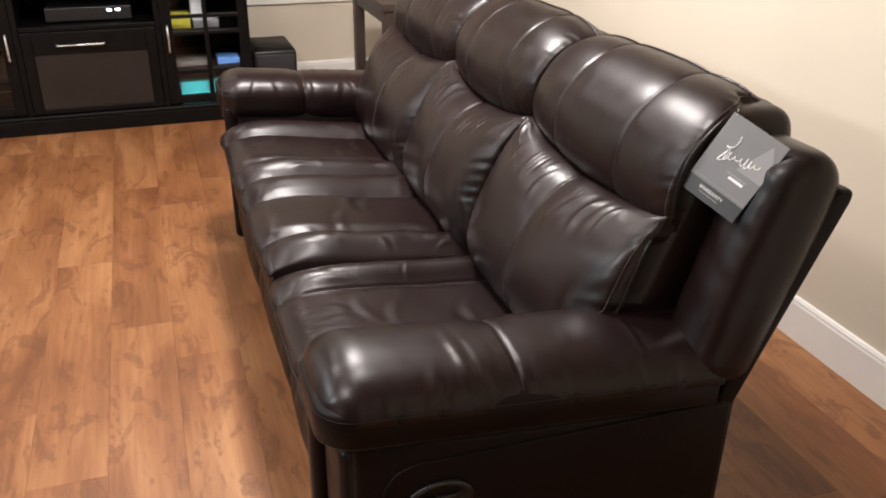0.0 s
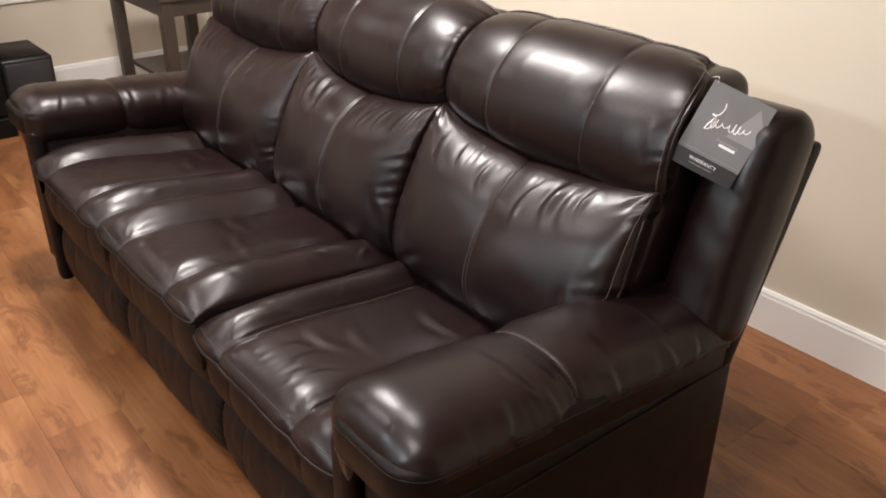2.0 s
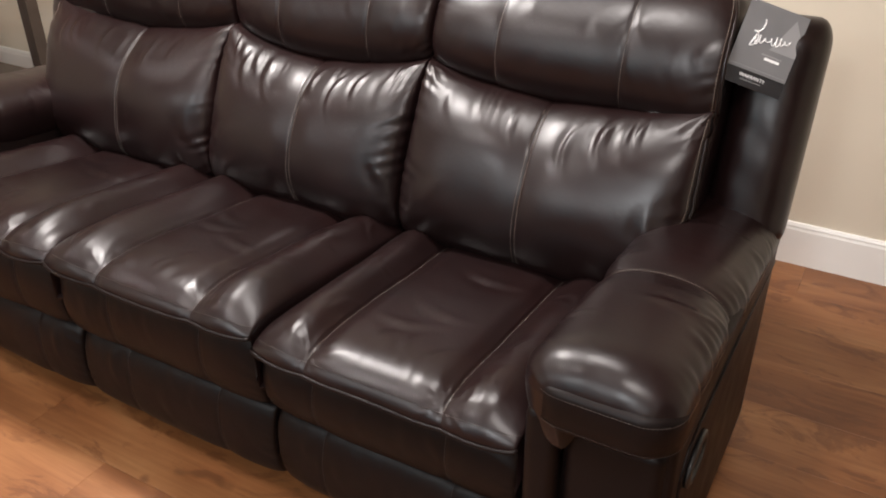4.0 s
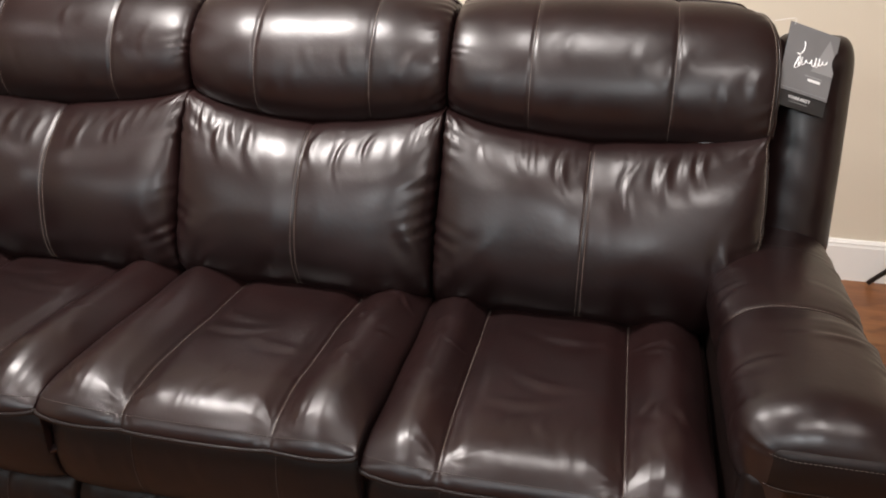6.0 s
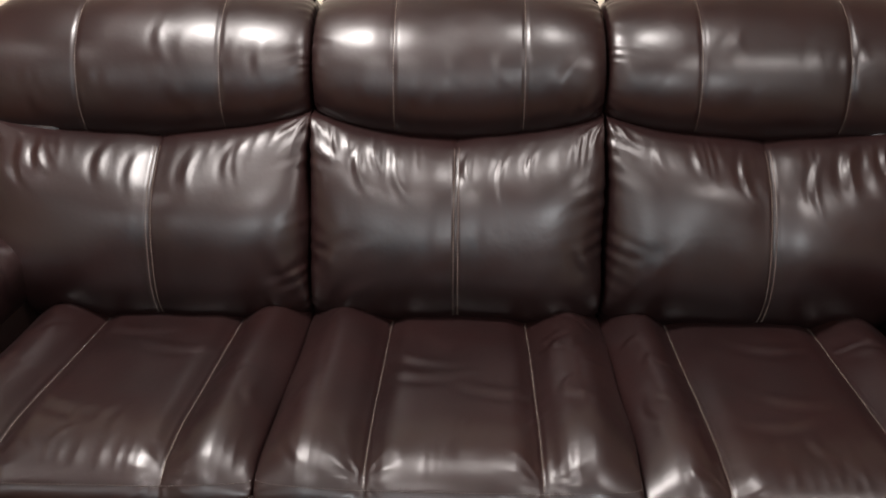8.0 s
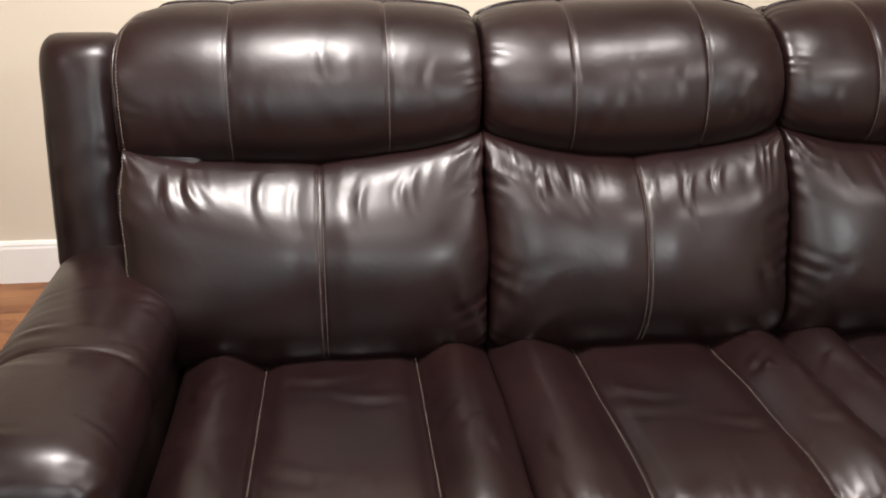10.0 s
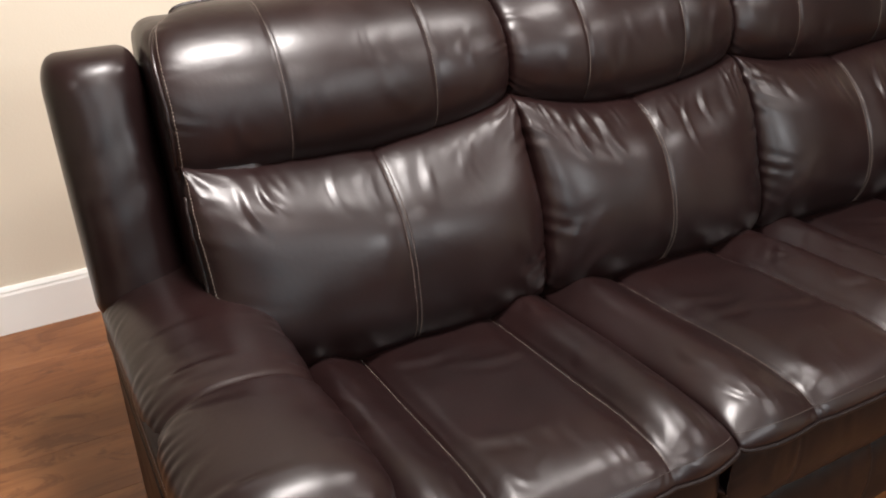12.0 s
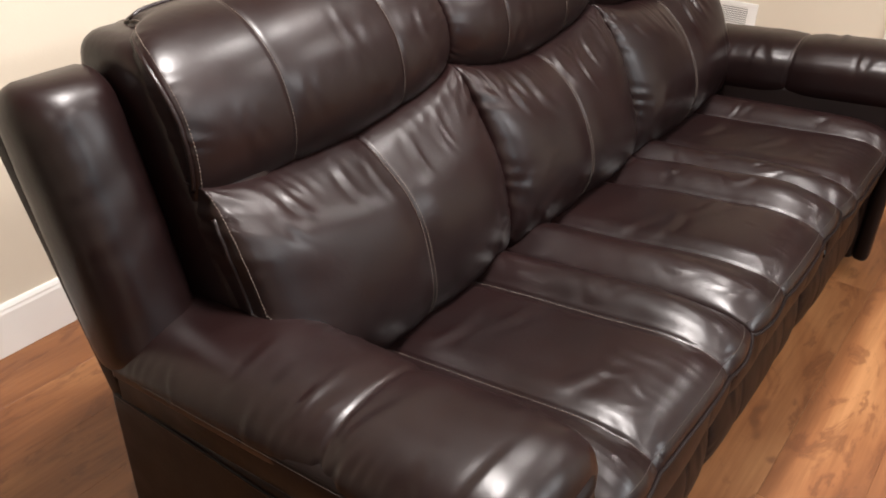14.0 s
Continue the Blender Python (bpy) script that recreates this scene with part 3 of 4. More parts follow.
LUMBAR_SEAM = (0.535, 0.5, 0.478)
HEAD_SEAMS = ((0.30, 0.735), (0.285, 0.725), (0.268, 0.70))
SEATS = [(-0.915, -0.285, -0.825, -0.285, 0.0), (-0.281, 0.281, -0.281, 0.281, 0.0), (0.285, 0.915, 0.285, 0.825, -0.022)]
for n, (bx0, bx1, sx0, sx1, drop) in enumerate(SEATS):
    rng = np.random.default_rng(11 + n)
    p = pad(bx0, bx1, LUMBAR_C, LUMBAR_E, shape=tips, press=lumbar(rng, bx1 - bx0, 10, LUMBAR_SEAM[n]), outer=n - 1, skirt=(0.13, -0.02), full=0.02, nu=190, nv=130)
    cushion("lumbar_cushion", p, (LUMBAR_SEAM[n],), 0.10, 0.80, sofa, edge=(0.009, None, 0.991)[n], turn=True, label="plump lower back cushion with a centre seam")
    p = pad(bx0, bx1, HEAD_C, HEAD_E, shape=sag_at(n - 1), press=head(rng, bx1 - bx0, HEAD_SEAMS[n]), outer=n - 1, skirt=(0.10, -0.02), full=0.5, corner=0.06)
    cushion("headrest_cushion", p, HEAD_SEAMS[n], 0.16, 0.86, sofa, double=False, edge=(0.012, None, 0.988)[n], welt=0.82, label="padded headrest with two vertical seams")
    lower = lambda pts: [(y, z + drop * min(1, max(0, -y / 0.5))) for y, z in pts]
    seams = ((0.26, 0.755), (0.28, 0.745), (0.23, 0.75))[n]
    p = pad(sx0, sx1, lower(SEAT_C), lower(SEAT_E), press=seat_press(rng, sx1 - sx0, seams), flip=True, skirt=(0.0, -0.10), nu=200, nv=170)
    seat = cushion("seat_cushion", p, seams, 0.08, 0.92, sofa, double=False, label="seat cushion with two side bolsters")
    edge = [p.at(u, 0.965, 0.002) for u in np.linspace(0.012, 0.988, 90)]
    part("piping", tube_bm(resample(edge, 0.008), 0.0038, 8), LEATHER_DIM, seat, "sewn welt along the front edge")
    mesh_part("stitching", stitch_mesh("stitching", [[p.at(u, 0.925, 0.0006) for u in np.linspace(0.015, 0.985, 90)]]), THREAD_DARK, seat, "tan sewn thread")
    for top, bottom, front in ((0.455 + drop, 0.275, -0.655), (0.270, 0.075, -0.640)):
        mid = (top + bottom) / 2
        pc = [(front + 0.07, top - 0.02), (front + 0.015, top), (front - 0.012, top - 0.03), (front - 0.022, mid), (front - 0.012, bottom + 0.03), (front + 0.015, bottom), (front + 0.07, bottom + 0.01)]
        pe = [(front + 0.08, top - 0.03), (front + 0.04, top - 0.015), (front + 0.02, top - 0.04), (front + 0.015, mid), (front + 0.02, bottom + 0.04), (front + 0.04, bottom + 0.015), (front + 0.08, bottom + 0.02)]
        q = pad(sx0, sx1, pc, pe, nu=110, nv=60, power=5, press=head(rng, sx1 - sx0, seams), flip=True, skirt=(0.0, 0.0))
        cushion("footrest_pad", q, seams, 0.2, 0.8, sofa, double=False, mat=LEATHER_DIM, label="padded fold-out footrest front")


def slab(name, profile, x0, x1, mat, parent, bevel=0.02, label=""):
    """A shape of one (y, z) outline between two x, with rounded edges."""
    bm = bmesh.new()
    a = [bm.verts.new((x0, y, z)) for y, z in profile]
    b = [bm.verts.new((x1, y, z)) for y, z in profile]
    k = len(profile)
    bm.faces.new(a)
    bm.faces.new(b[::-1])
    for i in range(k):
        bm.faces.new((a[i], b[i], b[(i + 1) % k], a[(i + 1) % k]))
    bmesh.ops.recalc_face_normals(bm, faces=bm.faces[:])
    bmesh.ops.bevel(bm, geom=bm.edges[:], offset=bevel, segments=5, profile=0.5, affect="EDGES", clamp_overlap=True)
    return part(name, bm, mat, parent, label)


slab("seat_base", [(-0.60, 0.05), (-0.60, 0.42), (-0.10, 0.42), (0.05, 0.44), (0.05, 0.05)], -0.84, 0.84, LEATHER_DIM, sofa, 0.01)
for bx0, bx1 in ((-0.865, -0.287), (-0.279, 0.279), (0.287, 0.865)):
    slab("back_frame", [(-0.03, 0.42), (0.03, 0.62), (0.06, 0.76), (0.085, 0.88), (0.13, 0.962), (0.19, 0.992), (0.238, 0.972), (0.244, 0.90), (0.17, 0.60), (0.08, 0.42)], bx0, bx1, LEATHER, sofa, 0.03, "leather back frame behind the cushions")
for a, b in ((-0.9185, -0.76), (0.76, 0.9185)):
    slab("back_boxing", [(-0.03, 0.42), (-0.085, 0.50), (-0.112, 0.585), (0.046, 0.970), (0.115, 0.992), (0.225, 0.985), (0.240, 0.90), (0.17, 0.60), (0.08, 0.42)], a, b, LEATHER, sofa, 0.045, "leather boxing at the end of the back")
slab("back_panel", [(0.03, 0.06), (0.03, 0.46), (0.19, 0.865), (0.215, 0.885), (0.250, 0.880), (0.248, 0.86), (0.080, 0.468), (0.080, 0.06)], -1.062, 1.062, LEATHER_DIM, sofa, 0.012, "flat outer back panel")


def rounded_ring(cx, cz, hw, hh, power, n=56):
    """Places (across, up) round a rounded rectangle."""
    out = []
    for k in range(n):
        a = 6.283185 * k / n
        c, s = math.cos(a), math.sin(a)
        out.append((cx + hw * math.copysign(abs(c) ** (2 / power), c), cz + hh * math.copysign(abs(s) ** (2 / power), s)))
    return out


def wing(side):
    """The padded upright roll beside the headrests."""
    a, b = np.array((0.035, 0.52)), np.array((0.176, 0.952))
    d = (b - a) / np.linalg.norm(b - a)
    nrm = np.array((d[1], -d[0]))
    rings = []
    for t in np.linspace(0, 1, 110):
        end = max(0.0, 1 - (1 - t) / 0.16)
        k = math.sqrt(max(1 - end ** 2.6, 0.0)) if end < 1 else 0.0
        start = max(0.0, 1 - t / 0.10)
        k *= math.sqrt(max(1 - start ** 2.6, 0.02))
        k = max(k, 0.05)
        c = a + (b - a) * t
        ring = []
        for px, pn in rounded_ring(0, 0, 0.079 * (0.6 + 0.4 * k), 0.072 * k * (1 + 0.16 * math.sin(3.14 * t)), 2.45):
            q = c - nrm * pn
            f = 0.0010 * math.sin(23 * t + 9 * px) * math.sin(40 * px + 11 * t)
            f -= 0.0009 * math.sin(6.2832 * t / 0.085 + 2.4 * math.sin(9 * t) - 30 * px) * math.exp(-((px + 0.062) / 0.026) ** 2) * (0.6 + 0.5 * math.sin(14 * t + 1))
            f -= 0.0003 * math.sin(6.2832 * t / 0.11 + 2 * math.sin(7 * t + 2) + 25 * px) * math.exp(-((px - 0.055) / 0.03) ** 2)
            ring.append((side * (0.996 + px), q[0] + f, q[1]))
        rings.append(ring)
    w = part("wing_bolster", loft_bm(rings), LEATHER, sofa, "upright padded wing beside the headrest")
    line = [np.array(r[51]) + np.array((side * 0.0008, -0.0004, 0.0)) for r in rings[8:97]]
    mesh_part("stitching", stitch_mesh("stitching", [line]), THREAD, w, "tan sewn thread")


ARM_RISE = 0.09


def tilt(bm, low=-9.0):
    """Let a piece of the arm rise towards the front; what lies under low stays."""
    for v in bm.verts:
        if v.co.z > low:
            v.co.z += ARM_RISE * (-0.36 - v.co.y)
    return bm


def arm_half(y, front, half=0.123, r=0.062):
    """Half the arm's width at y, with rounded front corners."""
    d = min(max(y - front, 0.0), r)
    return half - r + math.sqrt(max(r * r - (r - d) ** 2, 0.0))


def band_bm(side, front):
    """The band under the arm pad: a strip with rounded front corners."""
    rings = []
    for z, inset in ((0.508, 0.014), (0.512, 0.005), (0.520, 0.0), (0.574, 0.0), (0.582, 0.004), (0.588, 0.016)):
        ys = [0.03, -0.2, -0.4] + [front - 0.007 + 0.07 * (1 - math.sin(q)) + inset for q in np.linspace(0, 1.5708, 14)]
        half = [arm_half(y - inset + 0.007, front, 0.1135) - inset for y in ys]
        ring = [(0.957 + h, y, z) for h, y in zip(half, ys)] + [(0.957 - h, y, z) for h, y in zip(half[::-1], ys[::-1])]
        rings.append([(side * x, y, z) for x, y, z in ring])
    return loft_bm(rings)


def arm(side, rng, front):
    """A stuffed arm: the rolled pad on top, the band below it, the upholstered box and its front facing."""
    seam_y = -0.364 if side > 0 else -0.380
    rings, ys = [], np.concatenate([np.linspace(0.04, front + 0.098, 170), np.linspace(front + 0.096, front, 46)])
    folds = [(rng.uniform(-0.68, -0.05), rng.uniform(0.006, 0.012), rng.uniform(0.0006, 0.0022), rng.uniform(-0.5, 0.5), rng.choice((0.35, 0.5, 2.5, 2.7, 1.2))) for _ in range(26)]
    for y in ys:
        t = max(0.0, (front + 0.098 - y) / 0.100)
        k = math.sqrt(max(1 - t ** 2.4, 0.0004))
        back = ARM_RISE * (-0.36 - y)
        ring = []
        for j, (px, pz) in enumerate(rounded_ring(0, 0, 0.123, 0.077, 2.3, 72)):
            a = 6.283185 * j / 72
            bulge = 0.0
            for fy, wide, amount, slant, where in folds:
                e = math.exp(-((a - where) / 0.38) ** 2)
                s = (y - fy - slant * 0.08 * (a - where)) / wide
                if abs(s) < 4:
                    bulge += amount * e * (math.exp(-s * s) - 0.8 * math.exp(-((s - 1.7) ** 2)))
            bulge += 0.0013 * math.sin(6.2832 * y / 0.027 + 3.4 * math.sin(17 * y + a) + 1.2 * math.sin(41 * y)) * 0.5 * (math.exp(-((a - 0.50) / 0.30) ** 2)) * (0.6 + 0.5 * math.sin(11 * y))
            bulge += 0.0016 * math.sin(15 * a + 2.0 * math.sin(2.3 * a + 1) + 4 * t) * math.exp(-((t - 0.85) / 0.22) ** 2) * (0.6 + 0.4 * math.sin(5 * a))
            seam = 0.004 * math.exp(-((y - seam_y) / 0.006) ** 2) + 0.006 * math.exp(-((y - seam_y) / 0.04) ** 2)
            g = 1 + (bulge - seam) / 0.1
            kx = arm_half(y, front) / 0.123
            inner = min(max(-px / 0.10, 0.0), 1.0)
            top = pz * g * k if pz > 0 else pz * (0.25 + 1.25 * inner * inner * (3 - 2 * inner))
            ring.append((side * (0.948 + px * g * kx), y, 0.563 + back + top))
        rings.append(ring)
    padded = part("arm_pad", loft_bm(rings), LEATHER, sofa, "plump rolled arm top with a cross seam")
    ring = rings[int(np.argmin(np.abs(ys - seam_y)))]
    mesh_part("stitching", stitch_mesh("stitching", [[np.array(ring[j % 72]) + np.array((0, dy, 0.0008)) for j in range(0, 37)] for dy in (-0.0055, 0.0055)]), THREAD, padded, "tan sewn thread")
    lines = []
    for z in (0.573, 0.521):
        ys2 = list(np.linspace(-0.03, front + 0.06, 50)) + [front - 0.007 + 0.067 * (1 - math.sin(q)) for q in np.linspace(0, 1.5708, 16)]
        plan = [(0.957 + arm_half(y + 0.007, front, 0.1135) + 0.0008, y - 0.0008) for y in ys2]
        plan += [(1.914 - x, y) for x, y in plan[:-1][::-1][:17]]
        lines.append([(side * x, y, z + ARM_RISE * (-0.36 - y)) for x, y in plan])
    # band round the arm under the pad
    band = part("arm_band", tilt(band_bm(side, front)), LEATHER_DIM, sofa, "stitched band under the arm pad")
    mesh_part("stitching", stitch_mesh("stitching", lines, thick=0.0005), THREAD_DARK, band, "sewn thread, darkened against the lamp light")
    body = part("arm_body", tilt(box_bm(*sorted((side * 0.842, side * 1.0665)), front + 0.045, 0.075, 0.05, 0.516, 0.014, 3), 0.3), LEATHER_DIM, sofa, "upholstered arm side")
    part("front_facing", tilt(box_bm(*sorted((side * 0.843, side * 0.898)), front + 0.004, front + 0.048, 0.05, 0.53, 0.018, 4), 0.3), LEATHER_DIM, body, "narrow leather facing strip")
    part("front_panel", tilt(box_bm(*sorted((side * 0.900, side * 1.055)), front + 0.026, front + 0.065, 0.06, 0.502, 0.02, 4), 0.3), LEATHER_DIM, body)
    return body


for side in (-1, 1):
    wing(side)
    body = arm(side, np.random.default_rng(40 + side), -0.705 if side > 0 else -0.670)
    for y in (-0.58, 0.02):
        foot = bmesh.new()
        bmesh.ops.create_cone(foot, cap_ends=True, segments=20, radius1=0.022, radius2=0.028, depth=0.05, matrix=Matrix.Translation((side * 0.95, y, 0.025)))
        part("foot", foot, BLACK_PLASTIC, sofa, "black plastic foot")


# ---- lever and hang tag ----
def lever():
    rings = []
    for r, dx in ((0.062, 0.0), (0.062, 0.006), (0.052, 0.009), (0.046, 0.004), (0.043, -0.010)):
        rings.append([(1.0670 + dx, -0.513 + r * math.cos(a), 0.405 + 0.62 * r * math.sin(a)) for a in np.linspace(0, 6.2832, 36, endpoint=False)])
    cup = part("lever_cup", loft_bm(rings), BLACK_PLASTIC, sofa, "oval black plastic recliner release cup")
    part("lever", box_bm(1.060, 1.0725, -0.548, -0.480, 0.398, 0.411, 0.004, 2), BLACK_PLASTIC, cup, "black pull lever")


lever()
# piping panel seam on the outer arm side
for side in (-1, 1):
    line = [(side * 1.0675, y, z) for y, z in spline([(-0.612, 0.07), (-0.612, 0.40), (-0.60, 0.46), (-0.56, 0.485), (-0.45, 0.487), (0.05, 0.48)], 90)]
    part("side_welt", tube_bm(line, 0.0035, 6), LEATHER_DIM, sofa, "leather welt round the side panel")


def hang_tag():
    """A stiff folded card on a thread at the corner of the headrest."""
    tl, tr, br, bl = (Vector(c) for c in ((0.928, 0.082, 0.992), (1.030, 0.128, 0.955), (1.004, 0.044, 0.822), (0.902, 0.004, 0.862)))
    ex = ((tr - tl) + (br - bl)).normalized()
    ey = ((bl - tl) + (br - tr))
    ey = (ey - ex * ey.dot(ex)).normalized()
    ez = ey.cross(ex)
    if ez.y > 0:
        ez = -ez
    w, h = ((tr - tl).length + (br - bl).length) / 2, ((bl - tl).length + (br - tr).length) / 2
    mid = (tl + tr + br + bl) / 4 + ez * 0.012
    tag = thing("hang_tag", mid, "grey and black card hang tag with white print", "tag")

    def place(x, y, z=0.0):
        return mid + ex * x + ey * y + ez * z

    def sheet(name, x0, x1, y0, y1, z, mat, thick=0.0005, label="", parent=tag):
        bm = bmesh.new()
        low = [bm.verts.new(place(x, y, z)) for x, y in ((x0, y0), (x1, y0), (x1, y1), (x0, y1))]
        top = [bm.verts.new(place(x, y, z + thick)) for x, y in ((x0, y0), (x1, y0), (x1, y1), (x0, y1))]
        bm.faces.new(low)
        bm.faces.new(top)
        for i in range(4):
            bm.faces.new((low[i], low[(i + 1) % 4], top[(i + 1) % 4], top[i]))
        bmesh.ops.recalc_face_normals(bm, faces=bm.faces[:])
        return part(name, bm, mat, parent, label, smooth=False)

    sheet("back_card", -w / 2, w / 2, -h / 2, h / 2, -0.0016, CARD_BLACK, 0.0008, "black backing card")
    front = sheet("front_card", -w / 2, w / 2, -h / 2, h / 2 - 0.030, 0.0, CARD, 0.0006, "grey front card")
    bm = bmesh.new()
    bm.faces.new([bm.verts.new(place(x, y, 0.0011)) for x, y in ((w / 2 - 0.052, h / 2 - 0.078), (w / 2 - 0.022, -h / 2 + 0.012), (w / 2 - 0.0, -h / 2 + 0.045), (w / 2 - 0.0, h / 2 - 0.078))])
    part("printed_peak", bm, CARD_LIGHT, front, "lighter grey printed peak", smooth=False)
    # the script mark, as a plain flourish
    curve = []
    for a in np.linspace(0, 1, 50):
        q = 5.6 * a - 0.9
        curve.append((-0.030 + 0.011 * math.cos(q) * (1 if a < 0.5 else -1) * (1 - 0.2 * a) + 0.006 * (0.5 - a), -0.046 + 0.050 * a + 0.004 * math.sin(2 * q)))
    for a in np.linspace(0, 1, 130):
        q = a * 44 + 1.2 * math.sin(a * 9)
        tall = 0.0060 + 0.0035 * math.sin(a * 11 + 1)
        curve.append((-0.026 + 0.066 * a - 0.0018 * math.sin(q), -0.010 - tall * math.cos(q) - 0.012 * a))
    part("script_flourish", tube_bm([place(x, y, 0.0012) for x, y in curve], 0.0010, 6), INK, front, "white script flourish")
    sheet("small_print_bar", -0.004, 0.036, 0.010, 0.0125, 0.0008, CARD_LIGHT, 0.0003, parent=front)
    sheet("bold_print_bar", 0.004, 0.034, 0.0155, 0.0205, 0.0008, INK, 0.0003, parent=front)
    sheet("fine_print_bar", -w / 2 + 0.004, w / 2 - 0.004, h / 2 - 0.036, h / 2 - 0.0352, 0.0008, CARD_LIGHT, 0.0003, parent=front)
    txt = bpy.data.curves.new("warranty_text", "FONT")
    txt.body, txt.size, txt.align_x, txt.align_y, txt.extrude = "WARRANTY", 0.0092, "CENTER", "CENTER", 0.0002
    dep = new("warranty_text", txt)
    turn = Matrix((ex, -ey, ez)).transposed()
    bpy.context.view_layer.update()
    me = bpy.data.meshes.new_from_object(dep)
    bpy.data.objects.remove(dep)
    me.transform(Matrix.Translation(place(-0.004, h / 2 - 0.0195, 0.0000)) @ turn.to_4x4())
    mesh_part("warranty_text", me, INK, tag, "small white capital letters", smooth=False)
    sheet("print_bar", -0.026, 0.016, h / 2 - 0.0125, h / 2 - 0.0113, -0.0007, CARD_LIGHT, 0.0003)
    part("thread", tube_bm(spline([tuple(place(-w / 2 + 0.008, -h / 2 + 0.004, 0.001)), tuple(place(-w / 2 + 0.004, -h / 2 - 0.006, 0.004)), (0.905, 0.10, 0.992)], 14), 0.0004, 6), INK, tag, "white nylon thread")


CARD_LIGHT = plain("light_grey_print", (0.26, 0.26, 0.265), 0.45, vary=0.04)
hang_tag()

# ---- side table ----
def side_table():
    x0, x1, y0, y1, h = -2.70, -2.02, 0.235, 0.665, 0.665
    table = thing("side_table", (x0, y0, 0), "dark walnut wooden side table with square legs and a lower shelf", "side table")
    box_part("tabletop", (x0 - 0.012, x1 + 0.012, y0 - 0.012, y1 + 0.012, h - 0.035, h), DARK_WOOD, table, bevel=0.004)
    for x in (x0, x1 - 0.055):
        for y in (y0, y1 - 0.055):
            box_part("leg", (x, x + 0.055, y, y + 0.055, 0.0, h - 0.0355), DARK_WOOD, table, bevel=0.003)
    for b in ((x0 + 0.056, x1 - 0.056, y0 + 0.008, y0 + 0.028), (x0 + 0.056, x1 - 0.056, y1 - 0.028, y1 - 0.008), (x0 + 0.008, x0 + 0.028, y0 + 0.056, y1 - 0.056), (x1 - 0.028, x1 - 0.008, y0 + 0.056, y1 - 0.056)):
        box_part("apron", (*b, h - 0.105, h - 0.036), DARK_WOOD, table, bevel=0.002)
    box_part("shelf", (x0 + 0.012, x1 - 0.012, y0 + 0.056, y1 - 0.056, 0.205, 0.225), DARK_WOOD, table, bevel=0.003)


side_table()

# ---- television stand ----
SMOKE = plain("smoked_panel", (0.013, 0.010, 0.009), 0.36, vary=0.2, scale=6)
X_FRONT, X_BACK = -2.515, -3.05


def bar_handle(parent, y0, z0, y1, z1):
    x = X_FRONT + 0.028
    rod = part("handle", tube_bm([(X_FRONT, y0, z0), (x - 0.006, y0, z0), (x, y0 + (y1 - y0) * 0.04, z0 + (z1 - z0) * 0.04), (x, y1 - (y1 - y0) * 0.04, z1 - (z1 - z0) * 0.04), (x - 0.006, y1, z1), (X_FRONT, y1, z1)], 0.005, 8), STEEL, parent, "brushed steel bar handle")
    return rod


def glass_door(stand, y0, y1, hinge):
    """A framed door with two columns of small panes."""
    z0, z1, s = 0.105, 0.745, 0.055
    door = new("glass_door")
    door.location = (X_FRONT, y0, z0)
    door.parent = stand
    door.matrix_parent_inverse = Matrix.Translation(-stand.location)
    door["label"] = "black wooden door with small glass panes"

    def bit(name, b, mat, label=""):
        ob = box_part(name, b, mat, None, label, bevel=0.003 if mat is BLACK_WOOD else 0.0)
        ob.parent = door
        ob.matrix_parent_inverse = Matrix.Translation(-(stand.location + (door.location - stand.location)))
        return ob

    xa, xb = X_FRONT - 0.022, X_FRONT
    bit("stile", (xa, xb, y0, y0 + s, z0, z1), BLACK_WOOD)
    bit("stile", (xa, xb, y1 - s, y1, z0, z1), BLACK_WOOD)
    bit("rail", (xa, xb, y0 + s, y1 - s, z0, z0 + 0.045), BLACK_WOOD)
    bit("rail", (xa, xb, y0 + s, y1 - s, z1 - 0.05, z1), BLACK_WOOD)
    ym = (y0 + y1) / 2
    bit("mullion", (xa + 0.003, xb - 0.001, ym - 0.011, ym + 0.011, z0 + 0.045, z1 - 0.05), BLACK_WOOD)
    zs = [z0 + 0.045, 0.275, 0.475, 0.56, z1 - 0.05]
    for z in zs[1:-1]:
        for a, b in ((y0 + s, ym - 0.0112), (ym + 0.0112, y1 - s)):
            bit("muntin", (xa + 0.003, xb - 0.001, a, b, z - 0.010, z + 0.010), BLACK_WOOD)
    for za, zb in zip(zs[:-1], zs[1:]):
        for a, b in ((y0 + s, ym - 0.011), (ym + 0.011, y1 - s)):
            pane = bit("pane", (X_FRONT - 0.013, X_FRONT - 0.010, a, b, za + 0.010, zb - 0.010), GLASS, "clear glass pane")
            pane.visible_shadow = False
    hy = y0 + 0.028 if hinge > 0 else y1 - 0.028
    rod = bar_handle(None, hy, 0.385, hy, 0.515)
    rod.parent = door
    rod.matrix_parent_inverse = Matrix.Translation(-(stand.location + (door.location - stand.location)))


